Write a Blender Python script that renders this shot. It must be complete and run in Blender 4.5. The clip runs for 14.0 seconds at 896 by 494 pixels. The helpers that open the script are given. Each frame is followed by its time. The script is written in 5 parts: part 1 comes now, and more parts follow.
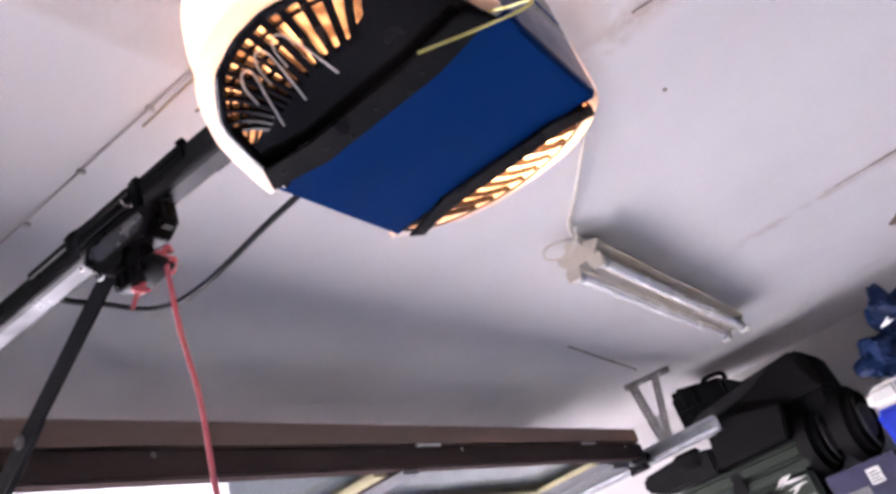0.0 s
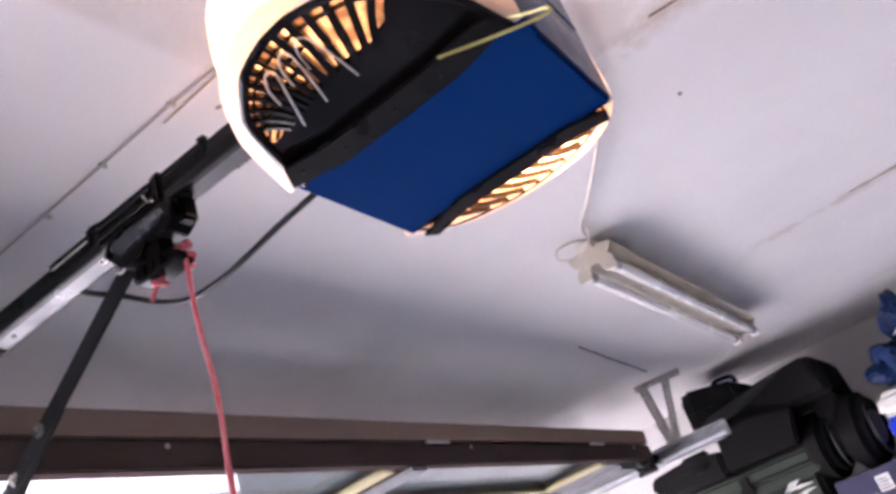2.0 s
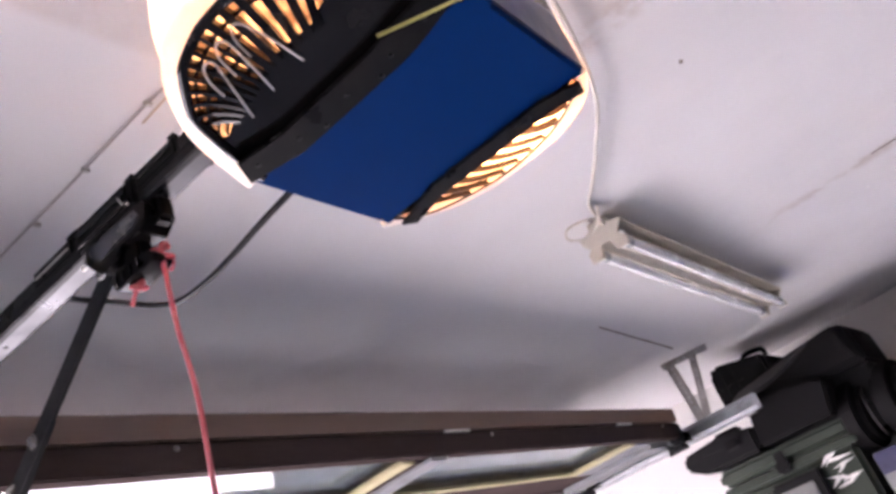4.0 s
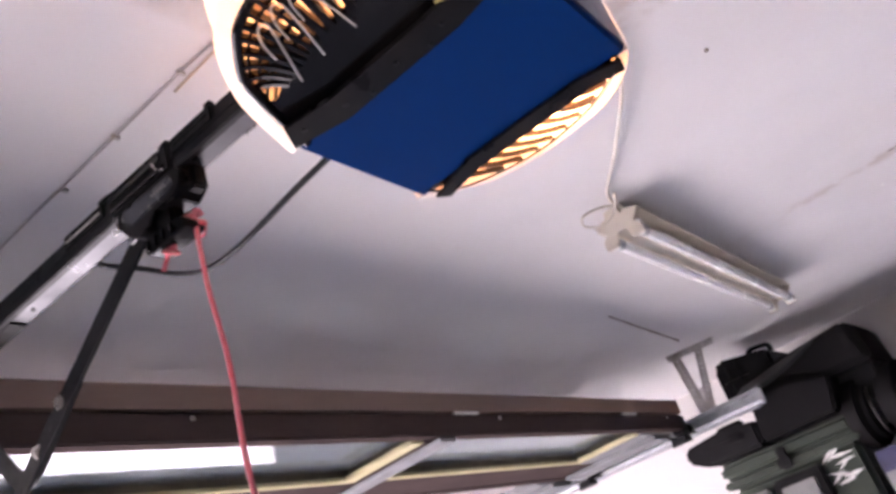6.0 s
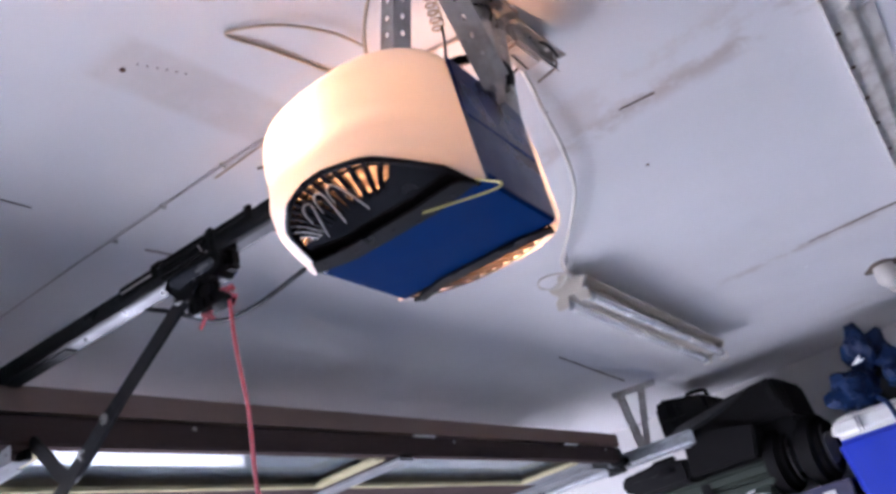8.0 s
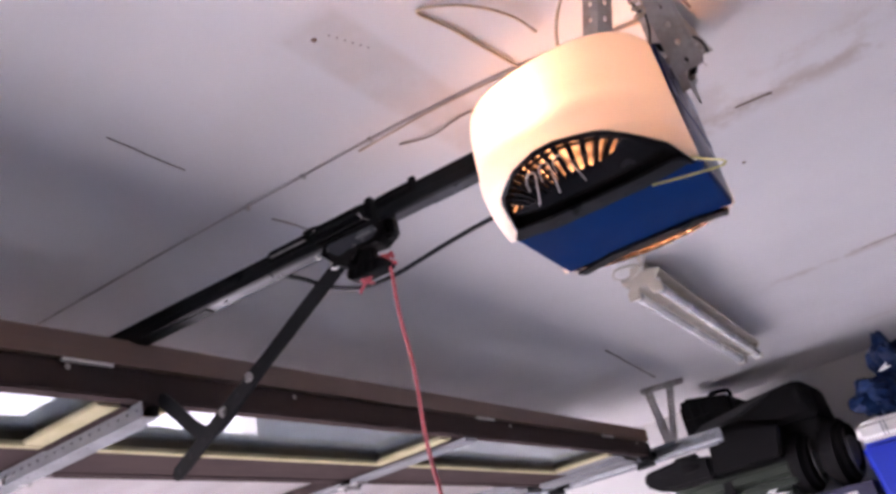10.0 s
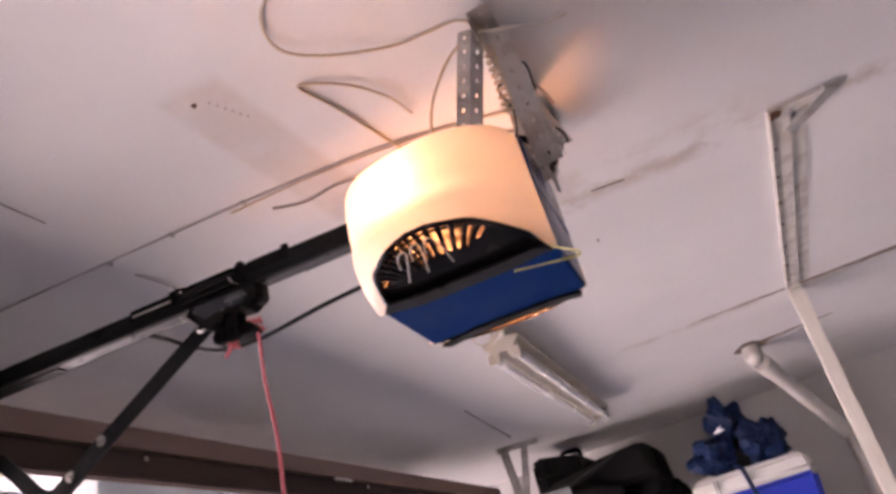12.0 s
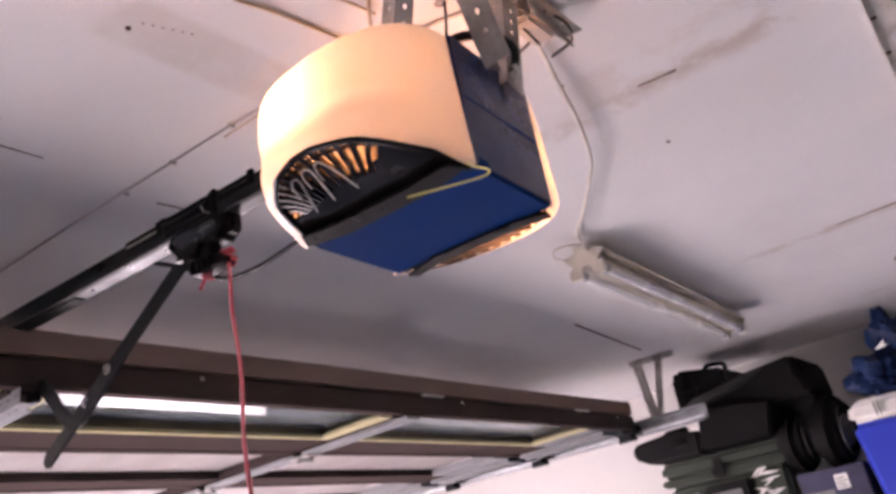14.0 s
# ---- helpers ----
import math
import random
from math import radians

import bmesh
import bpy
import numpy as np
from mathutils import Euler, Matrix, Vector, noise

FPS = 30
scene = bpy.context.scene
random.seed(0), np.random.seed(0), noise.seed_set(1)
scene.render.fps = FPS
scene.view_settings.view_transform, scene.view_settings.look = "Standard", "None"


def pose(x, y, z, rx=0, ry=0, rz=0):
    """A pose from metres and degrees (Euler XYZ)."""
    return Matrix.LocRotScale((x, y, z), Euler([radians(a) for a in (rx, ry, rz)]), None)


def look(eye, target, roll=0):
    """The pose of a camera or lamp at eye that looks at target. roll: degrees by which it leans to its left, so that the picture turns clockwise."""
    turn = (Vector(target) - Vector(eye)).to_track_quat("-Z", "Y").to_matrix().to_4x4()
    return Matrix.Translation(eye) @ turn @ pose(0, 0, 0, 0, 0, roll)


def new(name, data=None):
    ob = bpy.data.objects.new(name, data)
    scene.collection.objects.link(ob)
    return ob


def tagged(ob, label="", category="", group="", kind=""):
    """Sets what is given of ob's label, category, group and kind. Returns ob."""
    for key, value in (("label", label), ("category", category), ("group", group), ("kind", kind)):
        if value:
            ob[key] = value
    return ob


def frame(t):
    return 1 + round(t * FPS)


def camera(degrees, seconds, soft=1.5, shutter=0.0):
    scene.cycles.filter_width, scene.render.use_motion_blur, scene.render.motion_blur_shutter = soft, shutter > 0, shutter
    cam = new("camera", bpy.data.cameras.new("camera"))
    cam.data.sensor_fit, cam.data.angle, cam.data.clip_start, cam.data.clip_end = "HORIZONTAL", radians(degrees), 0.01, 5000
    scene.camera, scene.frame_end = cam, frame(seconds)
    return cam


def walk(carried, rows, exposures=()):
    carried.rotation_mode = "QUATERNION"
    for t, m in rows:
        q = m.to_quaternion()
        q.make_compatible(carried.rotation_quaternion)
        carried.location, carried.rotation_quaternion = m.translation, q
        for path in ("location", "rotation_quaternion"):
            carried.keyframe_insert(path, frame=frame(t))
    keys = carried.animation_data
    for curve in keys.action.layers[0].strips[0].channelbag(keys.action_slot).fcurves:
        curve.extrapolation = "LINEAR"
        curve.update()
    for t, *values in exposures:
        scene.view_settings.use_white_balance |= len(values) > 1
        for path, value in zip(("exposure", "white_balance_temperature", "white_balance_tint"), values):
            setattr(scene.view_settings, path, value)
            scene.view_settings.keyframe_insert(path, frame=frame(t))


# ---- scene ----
cam = camera(57.8, 14.0, soft=3.4)
METRES, EYE, TILT, LEAN, TURN = 1.43, 1.66, 28.35, 19.17, 39.53
BULB_GLOW = 15.0
ROWS = [
    (0.0, 0.0, 0.0, 0.0, -0.0, 0.0, -0.0),
    (0.5, -0.0021, -0.0031, 0.0018, -0.56, -0.29, -0.02),
    (1.0, -0.0005, -0.0074, 0.0009, -0.81, -0.51, -1.07),
    (1.5, -0.003, -0.0156, 0.003, 0.39, -0.37, -1.17),
    (2.0, -0.002, -0.0096, 0.0014, 0.83, -0.15, -1.04),
    (2.5, -0.0056, -0.0165, 0.0032, 0.63, 0.25, -1.53),
    (5.0, 0.0553, 0.0368, 0.002, 5.02, -2.35, 3.32),
    (5.5, 0.0242, 0.0289, -0.0081, 5.54, -2.3, 2.55),
    (6.0, 0.0128, 0.0092, -0.0084, 3.13, -1.92, 0.1),
    (6.5, 0.0229, -0.0187, 0.0125, -1.13, 0.63, -3.0),
    (7.0, 0.0386, -0.0673, 0.0443, -2.44, 2.43, -6.51),
    (7.5, 0.0436, -0.1515, 0.083, -1.45, 1.14, -7.3),
    (8.0, 0.0224, -0.2002, 0.0912, 1.71, -1.85, -5.24),
    (8.5, -0.0428, -0.2087, 0.073, 3.33, -3.38, -5.22),
    (11.0, -0.1961, -0.2762, 0.0447, -2.84, 0.55, -11.77),
    (11.5, -0.1925, -0.2884, 0.049, -4.57, 1.78, -12.94),
    (12.0, -0.1797, -0.2773, 0.0639, -9.46, 3.45, -10.5),
    (12.5, -0.1724, -0.2715, 0.069, -8.98, 2.95, -10.29),
    (13.0, -0.1189, -0.2366, 0.0751, -5.89, 0.28, -10.27),
    (13.5, -0.0176, -0.2174, 0.0993, 0.99, -2.83, -9.34),
    (14.0, 0.0577, -0.1906, 0.1221, 4.48, -5.72, -8.23),
]
EXPOSURES = [(0.0, 3.76, 6450, 27), (2.5, 3.76, 6500, 28), (5.0, 3.74, 6750, 29), (6.0, 3.76, 6750, 30), (6.5, 3.68, 6900, 31), (7.0, 3.50, 7500, 33), (7.5, 3.43, 6600, 30), (8.0, 3.36, 5700, 22), (8.5, 3.36, 6350, 30), (11.0, 3.33, 6450, 31), (11.5, 3.33, 6450, 31), (12.0, 3.30, 7500, 36), (12.5, 3.30, 6400, 29), (13.0, 3.33, 6000, 26), (13.5, 3.33, 5700, 24), (14.0, 3.33, 7100, 35)]
walk(cam, [(t, pose(0, 0, EYE, TILT, LEAN, TURN) @ pose(METRES * x, METRES * y, METRES * z, 90 + pitch, roll, yaw)) for t, x, y, z, yaw, pitch, roll in ROWS],
     EXPOSURES)

# ---------------------------------------------------------------- world, sun
SUN_EL, SUN_AZ = radians(60), math.atan2(-0.82, -0.57)
world = bpy.data.worlds.new("sky")
scene.world = world
world.use_nodes = True
wn = world.node_tree
sky = wn.nodes.new("ShaderNodeTexSky")
sky.sky_type, sky.sun_disc = "NISHITA", False
sky.sun_elevation, sky.sun_rotation = SUN_EL, SUN_AZ
wn.links.new(sky.outputs[0], wn.nodes["Background"].inputs[0])
wn.nodes["Background"].inputs[1].default_value = 0.15
sun_data = bpy.data.lights.new("sun", "SUN")
sun_data.energy, sun_data.angle, sun_data.color = 5.0, radians(0.55), (1.0, 0.97, 0.93)
sun = new("sun", sun_data)
sun.matrix_basis = look((0, 0, 30), Vector((0, 0, 30)) - Vector((math.sin(SUN_AZ) * math.cos(SUN_EL), math.cos(SUN_AZ) * math.cos(SUN_EL), math.sin(SUN_EL))))


# ---------------------------------------------------------------- materials
def shader(name):
    m = bpy.data.materials.new(name)
    m.use_nodes = True
    nt = m.node_tree
    return m, nt, nt.nodes["Principled BSDF"]


def noise_node(nt, scale, detail=4.0, rough=0.6, stretch=(1, 1, 1), seed=0.0):
    tc, mp = nt.nodes.new("ShaderNodeTexCoord"), nt.nodes.new("ShaderNodeMapping")
    mp.inputs["Scale"].default_value = stretch
    mp.inputs["Location"].default_value = (seed, seed * 1.7, seed * 0.3)
    nz = nt.nodes.new("ShaderNodeTexNoise")
    nz.inputs["Scale"].default_value, nz.inputs["Detail"].default_value, nz.inputs["Roughness"].default_value = scale, detail, rough
    nt.links.new(tc.outputs["Object"], mp.inputs[0])
    nt.links.new(mp.outputs[0], nz.inputs["Vector"])
    return nz.outputs["Fac"]


def remap(nt, value, lo, hi, a=0.0, b=1.0):
    r = nt.nodes.new("ShaderNodeMapRange")
    r.interpolation_type = "SMOOTHSTEP"
    for i, v in zip((1, 2, 3, 4), (lo, hi, a, b)):
        r.inputs[i].default_value = v
    nt.links.new(value, r.inputs[0])
    return r.outputs[0]


def arith(nt, op, a, b):
    n = nt.nodes.new("ShaderNodeMath")
    n.operation = op
    for i, v in enumerate((a, b)):
        if isinstance(v, (int, float)):
            n.inputs[i].default_value = v
        else:
            nt.links.new(v, n.inputs[i])
    return n.outputs[0]


def blend(nt, fac, a, b):
    n = nt.nodes.new("ShaderNodeMix")
    n.data_type = "RGBA"
    for sock, v in ((n.inputs[0], fac), (n.inputs[6], a), (n.inputs[7], b)):
        if isinstance(v, (int, float)):
            sock.default_value = v
        elif isinstance(v, tuple):
            sock.default_value = (*v, 1)
        else:
            nt.links.new(v, sock)
    return n.outputs[2]


def bump(nt, b, height, strength, distance):
    n = nt.nodes.new("ShaderNodeBump")
    n.inputs["Strength"].default_value, n.inputs["Distance"].default_value = strength, distance
    nt.links.new(height, n.inputs["Height"])
    nt.links.new(n.outputs[0], b.inputs["Normal"])


def surface(name, base, second, rough=0.5, metal=0.0, coarse=6.0, fine=120.0, amount=0.6, relief=0.15, dist=0.001, stretch=(1, 1, 1), rough_var=0.12, lo=0.42, hi=0.68):
    """A painted, plastic, wood or metal surface: stains at a coarse scale, grain and relief at a fine one."""
    m, nt, b = shader(name)
    big, small = noise_node(nt, coarse, 5, 0.62, stretch), noise_node(nt, fine, 3, 0.6, stretch, 4.0)
    col = blend(nt, arith(nt, "MULTIPLY", remap(nt, big, lo, hi), amount), base, second)
    col = blend(nt, arith(nt, "MULTIPLY", remap(nt, small, 0.35, 0.75), 0.18 * amount), col, tuple(c * 0.45 for c in base))
    nt.links.new(col, b.inputs["Base Color"])
    nt.links.new(remap(nt, big, 0.3, 0.7, max(0.03, rough - rough_var), min(1, rough + rough_var)), b.inputs["Roughness"])
    b.inputs["Metallic"].default_value = metal
    if relief:
        bump(nt, b, small, relief, dist)
    return m


def ceiling_material():
    """Old painted plasterboard: roller grain, brown stains along the joints, a bare patch where a board was once screwed."""
    m, nt, b = shader("painted_plasterboard")
    geo, sep = nt.nodes.new("ShaderNodeNewGeometry"), nt.nodes.new("ShaderNodeSeparateXYZ")
    nt.links.new(geo.outputs["Position"], sep.inputs[0])
    x, y = sep.outputs[0], sep.outputs[1]
    big, mid, fine = noise_node(nt, 1.3, 4), noise_node(nt, 9, 5, 0.65, seed=2), noise_node(nt, 260, 2, 0.5)
    col = blend(nt, remap(nt, big, 0.35, 0.7), (0.70, 0.68, 0.68), (0.63, 0.61, 0.61))
    wob = arith(nt, "MULTIPLY", arith(nt, "SUBTRACT", noise_node(nt, 5, 3, 0.6, seed=7), 0.5), 0.05)
    for joint, width, strength in ((1.13, 0.060, 0.55), (2.36, 0.055, 0.48), (3.35, 0.05, 0.2)):
        d = arith(nt, "ABSOLUTE", arith(nt, "SUBTRACT", arith(nt, "ADD", y, wob), joint), 0.0)
        mask = arith(nt, "MULTIPLY", remap(nt, d, 0.0, width, 1, 0), arith(nt, "MULTIPLY", remap(nt, mid, 0.42, 0.62), remap(nt, x, -0.75, -0.15)))
        col = blend(nt, arith(nt, "MULTIPLY", mask, strength), col, (0.36, 0.27, 0.21))

    def band(v, a, c, soft):
        return arith(nt, "MULTIPLY", remap(nt, v, a - soft, a + soft), remap(nt, v, c - soft, c + soft, 1, 0))

    soft_y = arith(nt, "ADD", y, wob)
    patch = arith(nt, "MULTIPLY", band(x, -0.605, -0.50, 0.012), band(soft_y, 0.285, 0.78, 0.02))
    patch = arith(nt, "MULTIPLY", patch, remap(nt, mid, 0.3, 0.6, 0.35, 0.85))
    col = blend(nt, arith(nt, "MULTIPLY", patch, 0.55), col, (0.47, 0.40, 0.35))
    bare = arith(nt, "MULTIPLY", band(x, -0.30, 0.22, 0.10), band(soft_y, 0.98, 1.13, 0.04))
    col = blend(nt, arith(nt, "MULTIPLY", arith(nt, "MULTIPLY", bare, remap(nt, mid, 0.4, 0.6)), 0.30), col, (0.45, 0.35, 0.28))
    nt.links.new(col, b.inputs["Base Color"])
    b.inputs["Roughness"].default_value = 0.75
    bump(nt, b, fine, 0.12, 0.001)
    return m


CEILING = ceiling_material()
WALL = surface("white_wall_paint", (0.62, 0.60, 0.58), (0.54, 0.51, 0.49), 0.7, 0, 1.2, 180, 0.5, 0.1)
CONCRETE = surface("concrete", (0.46, 0.455, 0.45), (0.36, 0.355, 0.35), 0.8, 0, 1.1, 60, 0.7, 0.3, 0.003)
BLUE = surface("blue_enamel", (0.0008, 0.0225, 0.110), (0.0009, 0.025, 0.122), 0.42, 0.0, 8, 500, 0.5, 0.02)
BLUE.node_tree.nodes["Principled BSDF"].inputs["Specular IOR Level"].default_value = 0.015
BLACK_PLASTIC = surface("black_plastic", (0.006, 0.0055, 0.006), (0.013, 0.011, 0.010), 0.36, 0, 20, 300, 0.6, 0.08)
BLACK_GLOSS = surface("black_gloss_plastic", (0.005, 0.004, 0.004), (0.009, 0.007, 0.006), 0.16, 0, 20, 300, 0.4, 0.02)
BLACK_STEEL = surface("black_painted_steel", (0.010, 0.010, 0.011), (0.020, 0.019, 0.018), 0.38, 0.05, 14, 220, 0.5, 0.08)
GALV = surface("galvanised_steel", (0.36, 0.37, 0.38), (0.25, 0.26, 0.26), 0.5, 0.2, 22, 160, 0.7, 0.12, rough_var=0.15)
DULL_STEEL = surface("dull_steel", (0.46, 0.44, 0.42), (0.28, 0.24, 0.20), 0.5, 0.45, 16, 160, 0.7, 0.12)
ZINC = surface("zinc_bolt", (0.62, 0.60, 0.56), (0.4, 0.37, 0.33), 0.3, 0.9, 60, 300, 0.5, 0.05)
BROWN = surface("brown_painted_steel", (0.058, 0.043, 0.041), (0.078, 0.057, 0.052), 0.75, 0, 5, 90, 0.7, 0.12, stretch=(1, 0.35, 1))
BROWN_RUST = surface("weathered_brown_wood", (0.165, 0.112, 0.088), (0.28, 0.155, 0.098), 0.62, 0, 5.4, 70, 0.8, 0.25, 0.002, stretch=(1, 0.14, 2.2))
CREAM = surface("cream_glazing_bead", (0.50, 0.45, 0.28), (0.40, 0.35, 0.20), 0.5, 0, 12, 120, 0.6, 0.1)
OLIVE = surface("olive_brown_frame", (0.17, 0.145, 0.10), (0.10, 0.085, 0.06), 0.5, 0, 8, 90, 0.6, 0.1)
STILE = surface("galvanised_stile", (0.24, 0.24, 0.245), (0.17, 0.17, 0.17), 0.6, 0.1, 10, 140, 0.5, 0.08)
LAMP_WHITE = surface("white_enamel", (0.64, 0.58, 0.49), (0.54, 0.47, 0.38), 0.42, 0, 10, 160, 0.6, 0.05)
PAINTED_WOOD = surface("white_painted_timber", (0.74, 0.69, 0.62), (0.60, 0.53, 0.45), 0.55, 0, 7, 90, 0.6, 0.2, 0.001, stretch=(1, 1, 0.2))
STRIP = surface("painted_metal_strip", (0.66, 0.62, 0.57), (0.42, 0.36, 0.31), 0.55, 0.0, 16, 120, 0.7, 0.2)
PVC = surface("white_pipe_plastic", (0.60, 0.56, 0.51), (0.48, 0.43, 0.38), 0.4, 0, 9, 160, 0.5, 0.04)
GREEN = surface("olive_green_plastic", (0.034, 0.044, 0.033), (0.046, 0.056, 0.042), 0.5, 0, 7, 260, 0.6, 0.12)
GREY_PLASTIC = surface("grey_plastic", (0.16, 0.16, 0.155), (0.10, 0.10, 0.10), 0.45, 0, 9, 200, 0.5, 0.1)
NYLON = surface("black_nylon", (0.0055, 0.005, 0.0053), (0.011, 0.0095, 0.0095), 0.75, 0, 7, 420, 0.6, 0.3)
BLACK_CASE = surface("black_case_plastic", (0.008, 0.0075, 0.008), (0.014, 0.013, 0.013), 0.55, 0, 9, 300, 0.5, 0.15)
COOLER_BLUE = surface("blue_cooler_plastic", (0.010, 0.035, 0.44), (0.014, 0.045, 0.50), 0.42, 0, 6, 240, 0.4, 0.06)
COOLER_WHITE = surface("white_cooler_plastic", (0.76, 0.74, 0.70), (0.66, 0.63, 0.58), 0.45, 0, 6, 240, 0.5, 0.08)
BAG_BLUE = surface("blue_nylon", (0.003, 0.013, 0.050), (0.004, 0.024, 0.085), 0.55, 0, 12, 380, 0.7, 0.2)
LILAC = surface("violet_printed_card", (0.038, 0.037, 0.085), (0.024, 0.022, 0.05), 0.45, 0, 12, 90, 0.8, 0.05)
PAPER = surface("white_paper", (0.8, 0.79, 0.76), (0.7, 0.68, 0.64), 0.6, 0, 30, 200, 0.4, 0.05)
INK = surface("grey_ink", (0.2, 0.2, 0.2), (0.3, 0.3, 0.3), 0.6, 0, 30, 200, 0.4, 0)
CRACK = surface("torn_board_edge", (0.20, 0.145, 0.11), (0.11, 0.08, 0.062), 0.9, 0, 30, 200, 0.8, 0.2)
RUST = surface("rust", (0.16, 0.07, 0.035), (0.08, 0.04, 0.025), 0.8, 0.2, 60, 300, 0.8, 0.2)
CORD_BLACK = surface("black_rubber", (0.012, 0.012, 0.013), (0.022, 0.021, 0.02), 0.45, 0, 20, 300, 0.4, 0.05)
CORD_WHITE = surface("off_white_cable", (0.62, 0.57, 0.50), (0.50, 0.44, 0.37), 0.5, 0, 20, 300, 0.5, 0.05)
CORD_CREAM = surface("bell_wire", (0.55, 0.43, 0.30), (0.42, 0.33, 0.24), 0.5, 0, 20, 300, 0.5, 0.05)
CORD_GREY = surface("grey_wire", (0.27, 0.22, 0.19), (0.18, 0.15, 0.13), 0.6, 0, 20, 300, 0.5, 0.05)
CORD_YELLOW = surface("yellow_wire", (0.64, 0.58, 0.18), (0.56, 0.50, 0.20), 0.4, 0, 20, 300, 0.4, 0.02)
CORD_PAINTED = surface("painted_over_wire", (0.46, 0.42, 0.41), (0.36, 0.32, 0.30), 0.7, 0, 20, 300, 0.5, 0.05)
LATCH_GREY = surface("charcoal_sheen_plastic", (0.040, 0.043, 0.048), (0.026, 0.028, 0.031), 0.22, 0, 30, 300, 0.6, 0.05)
RAIL_GREY = surface("worn_grey_steel", (0.07, 0.07, 0.075), (0.05, 0.05, 0.053), 0.36, 0.7, 14, 200, 0.5, 0.06)
REFLECTOR = surface("bare_metal_plate", (0.30, 0.23, 0.17), (0.20, 0.15, 0.11), 0.4, 0.4, 20, 200, 0.5, 0.1)


BLACK_STEEL.node_tree.nodes["Principled BSDF"].inputs["Specular IOR Level"].default_value = 0.12
for dark in (NYLON, BLACK_CASE, GREEN, CORD_BLACK, BAG_BLUE):
    dark.node_tree.nodes["Principled BSDF"].inputs["Specular IOR Level"].default_value = 0.2


for matt in (BROWN, STILE, CREAM, OLIVE):
    matt.node_tree.nodes["Principled BSDF"].inputs["Specular IOR Level"].default_value = 0.0


BLACK_PLASTIC.node_tree.nodes["Principled BSDF"].inputs["Specular IOR Level"].default_value = 0.06
BLACK_GLOSS.node_tree.nodes["Principled BSDF"].inputs["Specular IOR Level"].default_value = 0.3
for cloth_like in (NYLON, BLACK_CASE):
    cloth_like.node_tree.nodes["Principled BSDF"].inputs["Specular IOR Level"].default_value = 0.1


def braid_material():
    """Red cord with a fine white fleck, wound round it."""
    m, nt, b = shader("red_white_braid")
    tc, wv = nt.nodes.new("ShaderNodeTexCoord"), nt.nodes.new("ShaderNodeTexWave")
    wv.bands_direction = "Z"
    wv.inputs["Scale"].default_value, wv.inputs["Distortion"].default_value = 120.0, 0.6
    nt.links.new(tc.outputs["Object"], wv.inputs["Vector"])
    col = blend(nt, remap(nt, wv.outputs["Fac"], 0.55, 0.95, 0, 0.75), (0.62, 0.045, 0.075), (0.85, 0.55, 0.55))
    nt.links.new(col, b.inputs["Base Color"])
    b.inputs["Roughness"].default_value = 0.7
    bump(nt, b, wv.outputs["Fac"], 0.4, 0.001)
    return m


def lens_material():
    """Milky plastic that lets the bulb's light through."""
    m, nt, b = shader("milky_lens_plastic")
    b.inputs["Base Color"].default_value, b.inputs["Roughness"].default_value = (0.70, 0.67, 0.64, 1), 0.35
    tr, mix = nt.nodes.new("ShaderNodeBsdfTranslucent"), nt.nodes.new("ShaderNodeMixShader")
    tr.inputs[0].default_value = (0.84, 0.84, 0.82, 1)
    mix.inputs[0].default_value = 0.42
    nt.links.new(b.outputs[0], mix.inputs[1])
    nt.links.new(tr.outputs[0], mix.inputs[2])
    nt.links.new(mix.outputs[0], nt.nodes["Material Output"].inputs[0])
    return m


def glow_material(name, colour, strength):
    m, nt, b = shader(name)
    b.inputs["Emission Color"].default_value, b.inputs["Emission Strength"].default_value = (*colour, 1), strength
    return m


BRAID, LENS = braid_material(), lens_material()


def amber_material():
    """Added amber plastic that dims the bulb's light behind the slots."""
    m, nt, b = shader("amber_slot_dimmer")
    b.inputs["Base Color"].default_value, b.inputs["Roughness"].default_value = (0.30, 0.20, 0.12, 1), 0.3
    tr, mix = nt.nodes.new("ShaderNodeBsdfTranslucent"), nt.nodes.new("ShaderNodeMixShader")
    nt.links.new(blend(nt, remap(nt, noise_node(nt, 70, 3), 0.42, 0.62), (0.42, 0.36, 0.28), (0.08, 0.060, 0.042)), tr.inputs[0])
    mix.inputs[0].default_value = 0.5
    nt.links.new(b.outputs[0], mix.inputs[1])
    nt.links.new(tr.outputs[0], mix.inputs[2])
    nt.links.new(mix.outputs[0], nt.nodes["Material Output"].inputs[0])
    return m


def fibreglass_material():
    """Thin weathered fibreglass sheet that daylight shines through."""
    m, nt, b = shader("translucent_fibreglass")
    col = blend(nt, remap(nt, noise_node(nt, 2.6, 5, 0.6, (1, 3, 1)), 0.35, 0.7), (0.80, 0.77, 0.76), (0.70, 0.66, 0.65))
    nt.links.new(col, b.inputs["Base Color"])
    b.inputs["Roughness"].default_value = 0.6
    bump(nt, b, noise_node(nt, 90, 3, 0.6, (1, 3, 1), 4.0), 0.1, 0.001)
    tr, mix = nt.nodes.new("ShaderNodeBsdfTranslucent"), nt.nodes.new("ShaderNodeMixShader")
    nt.links.new(col, tr.inputs[0])
    mix.inputs[0].default_value = 0.8
    nt.links.new(b.outputs[0], mix.inputs[1])
    nt.links.new(tr.outputs[0], mix.inputs[2])
    nt.links.new(mix.outputs[0], nt.nodes["Material Output"].inputs[0])
    return m


PANEL = fibreglass_material()


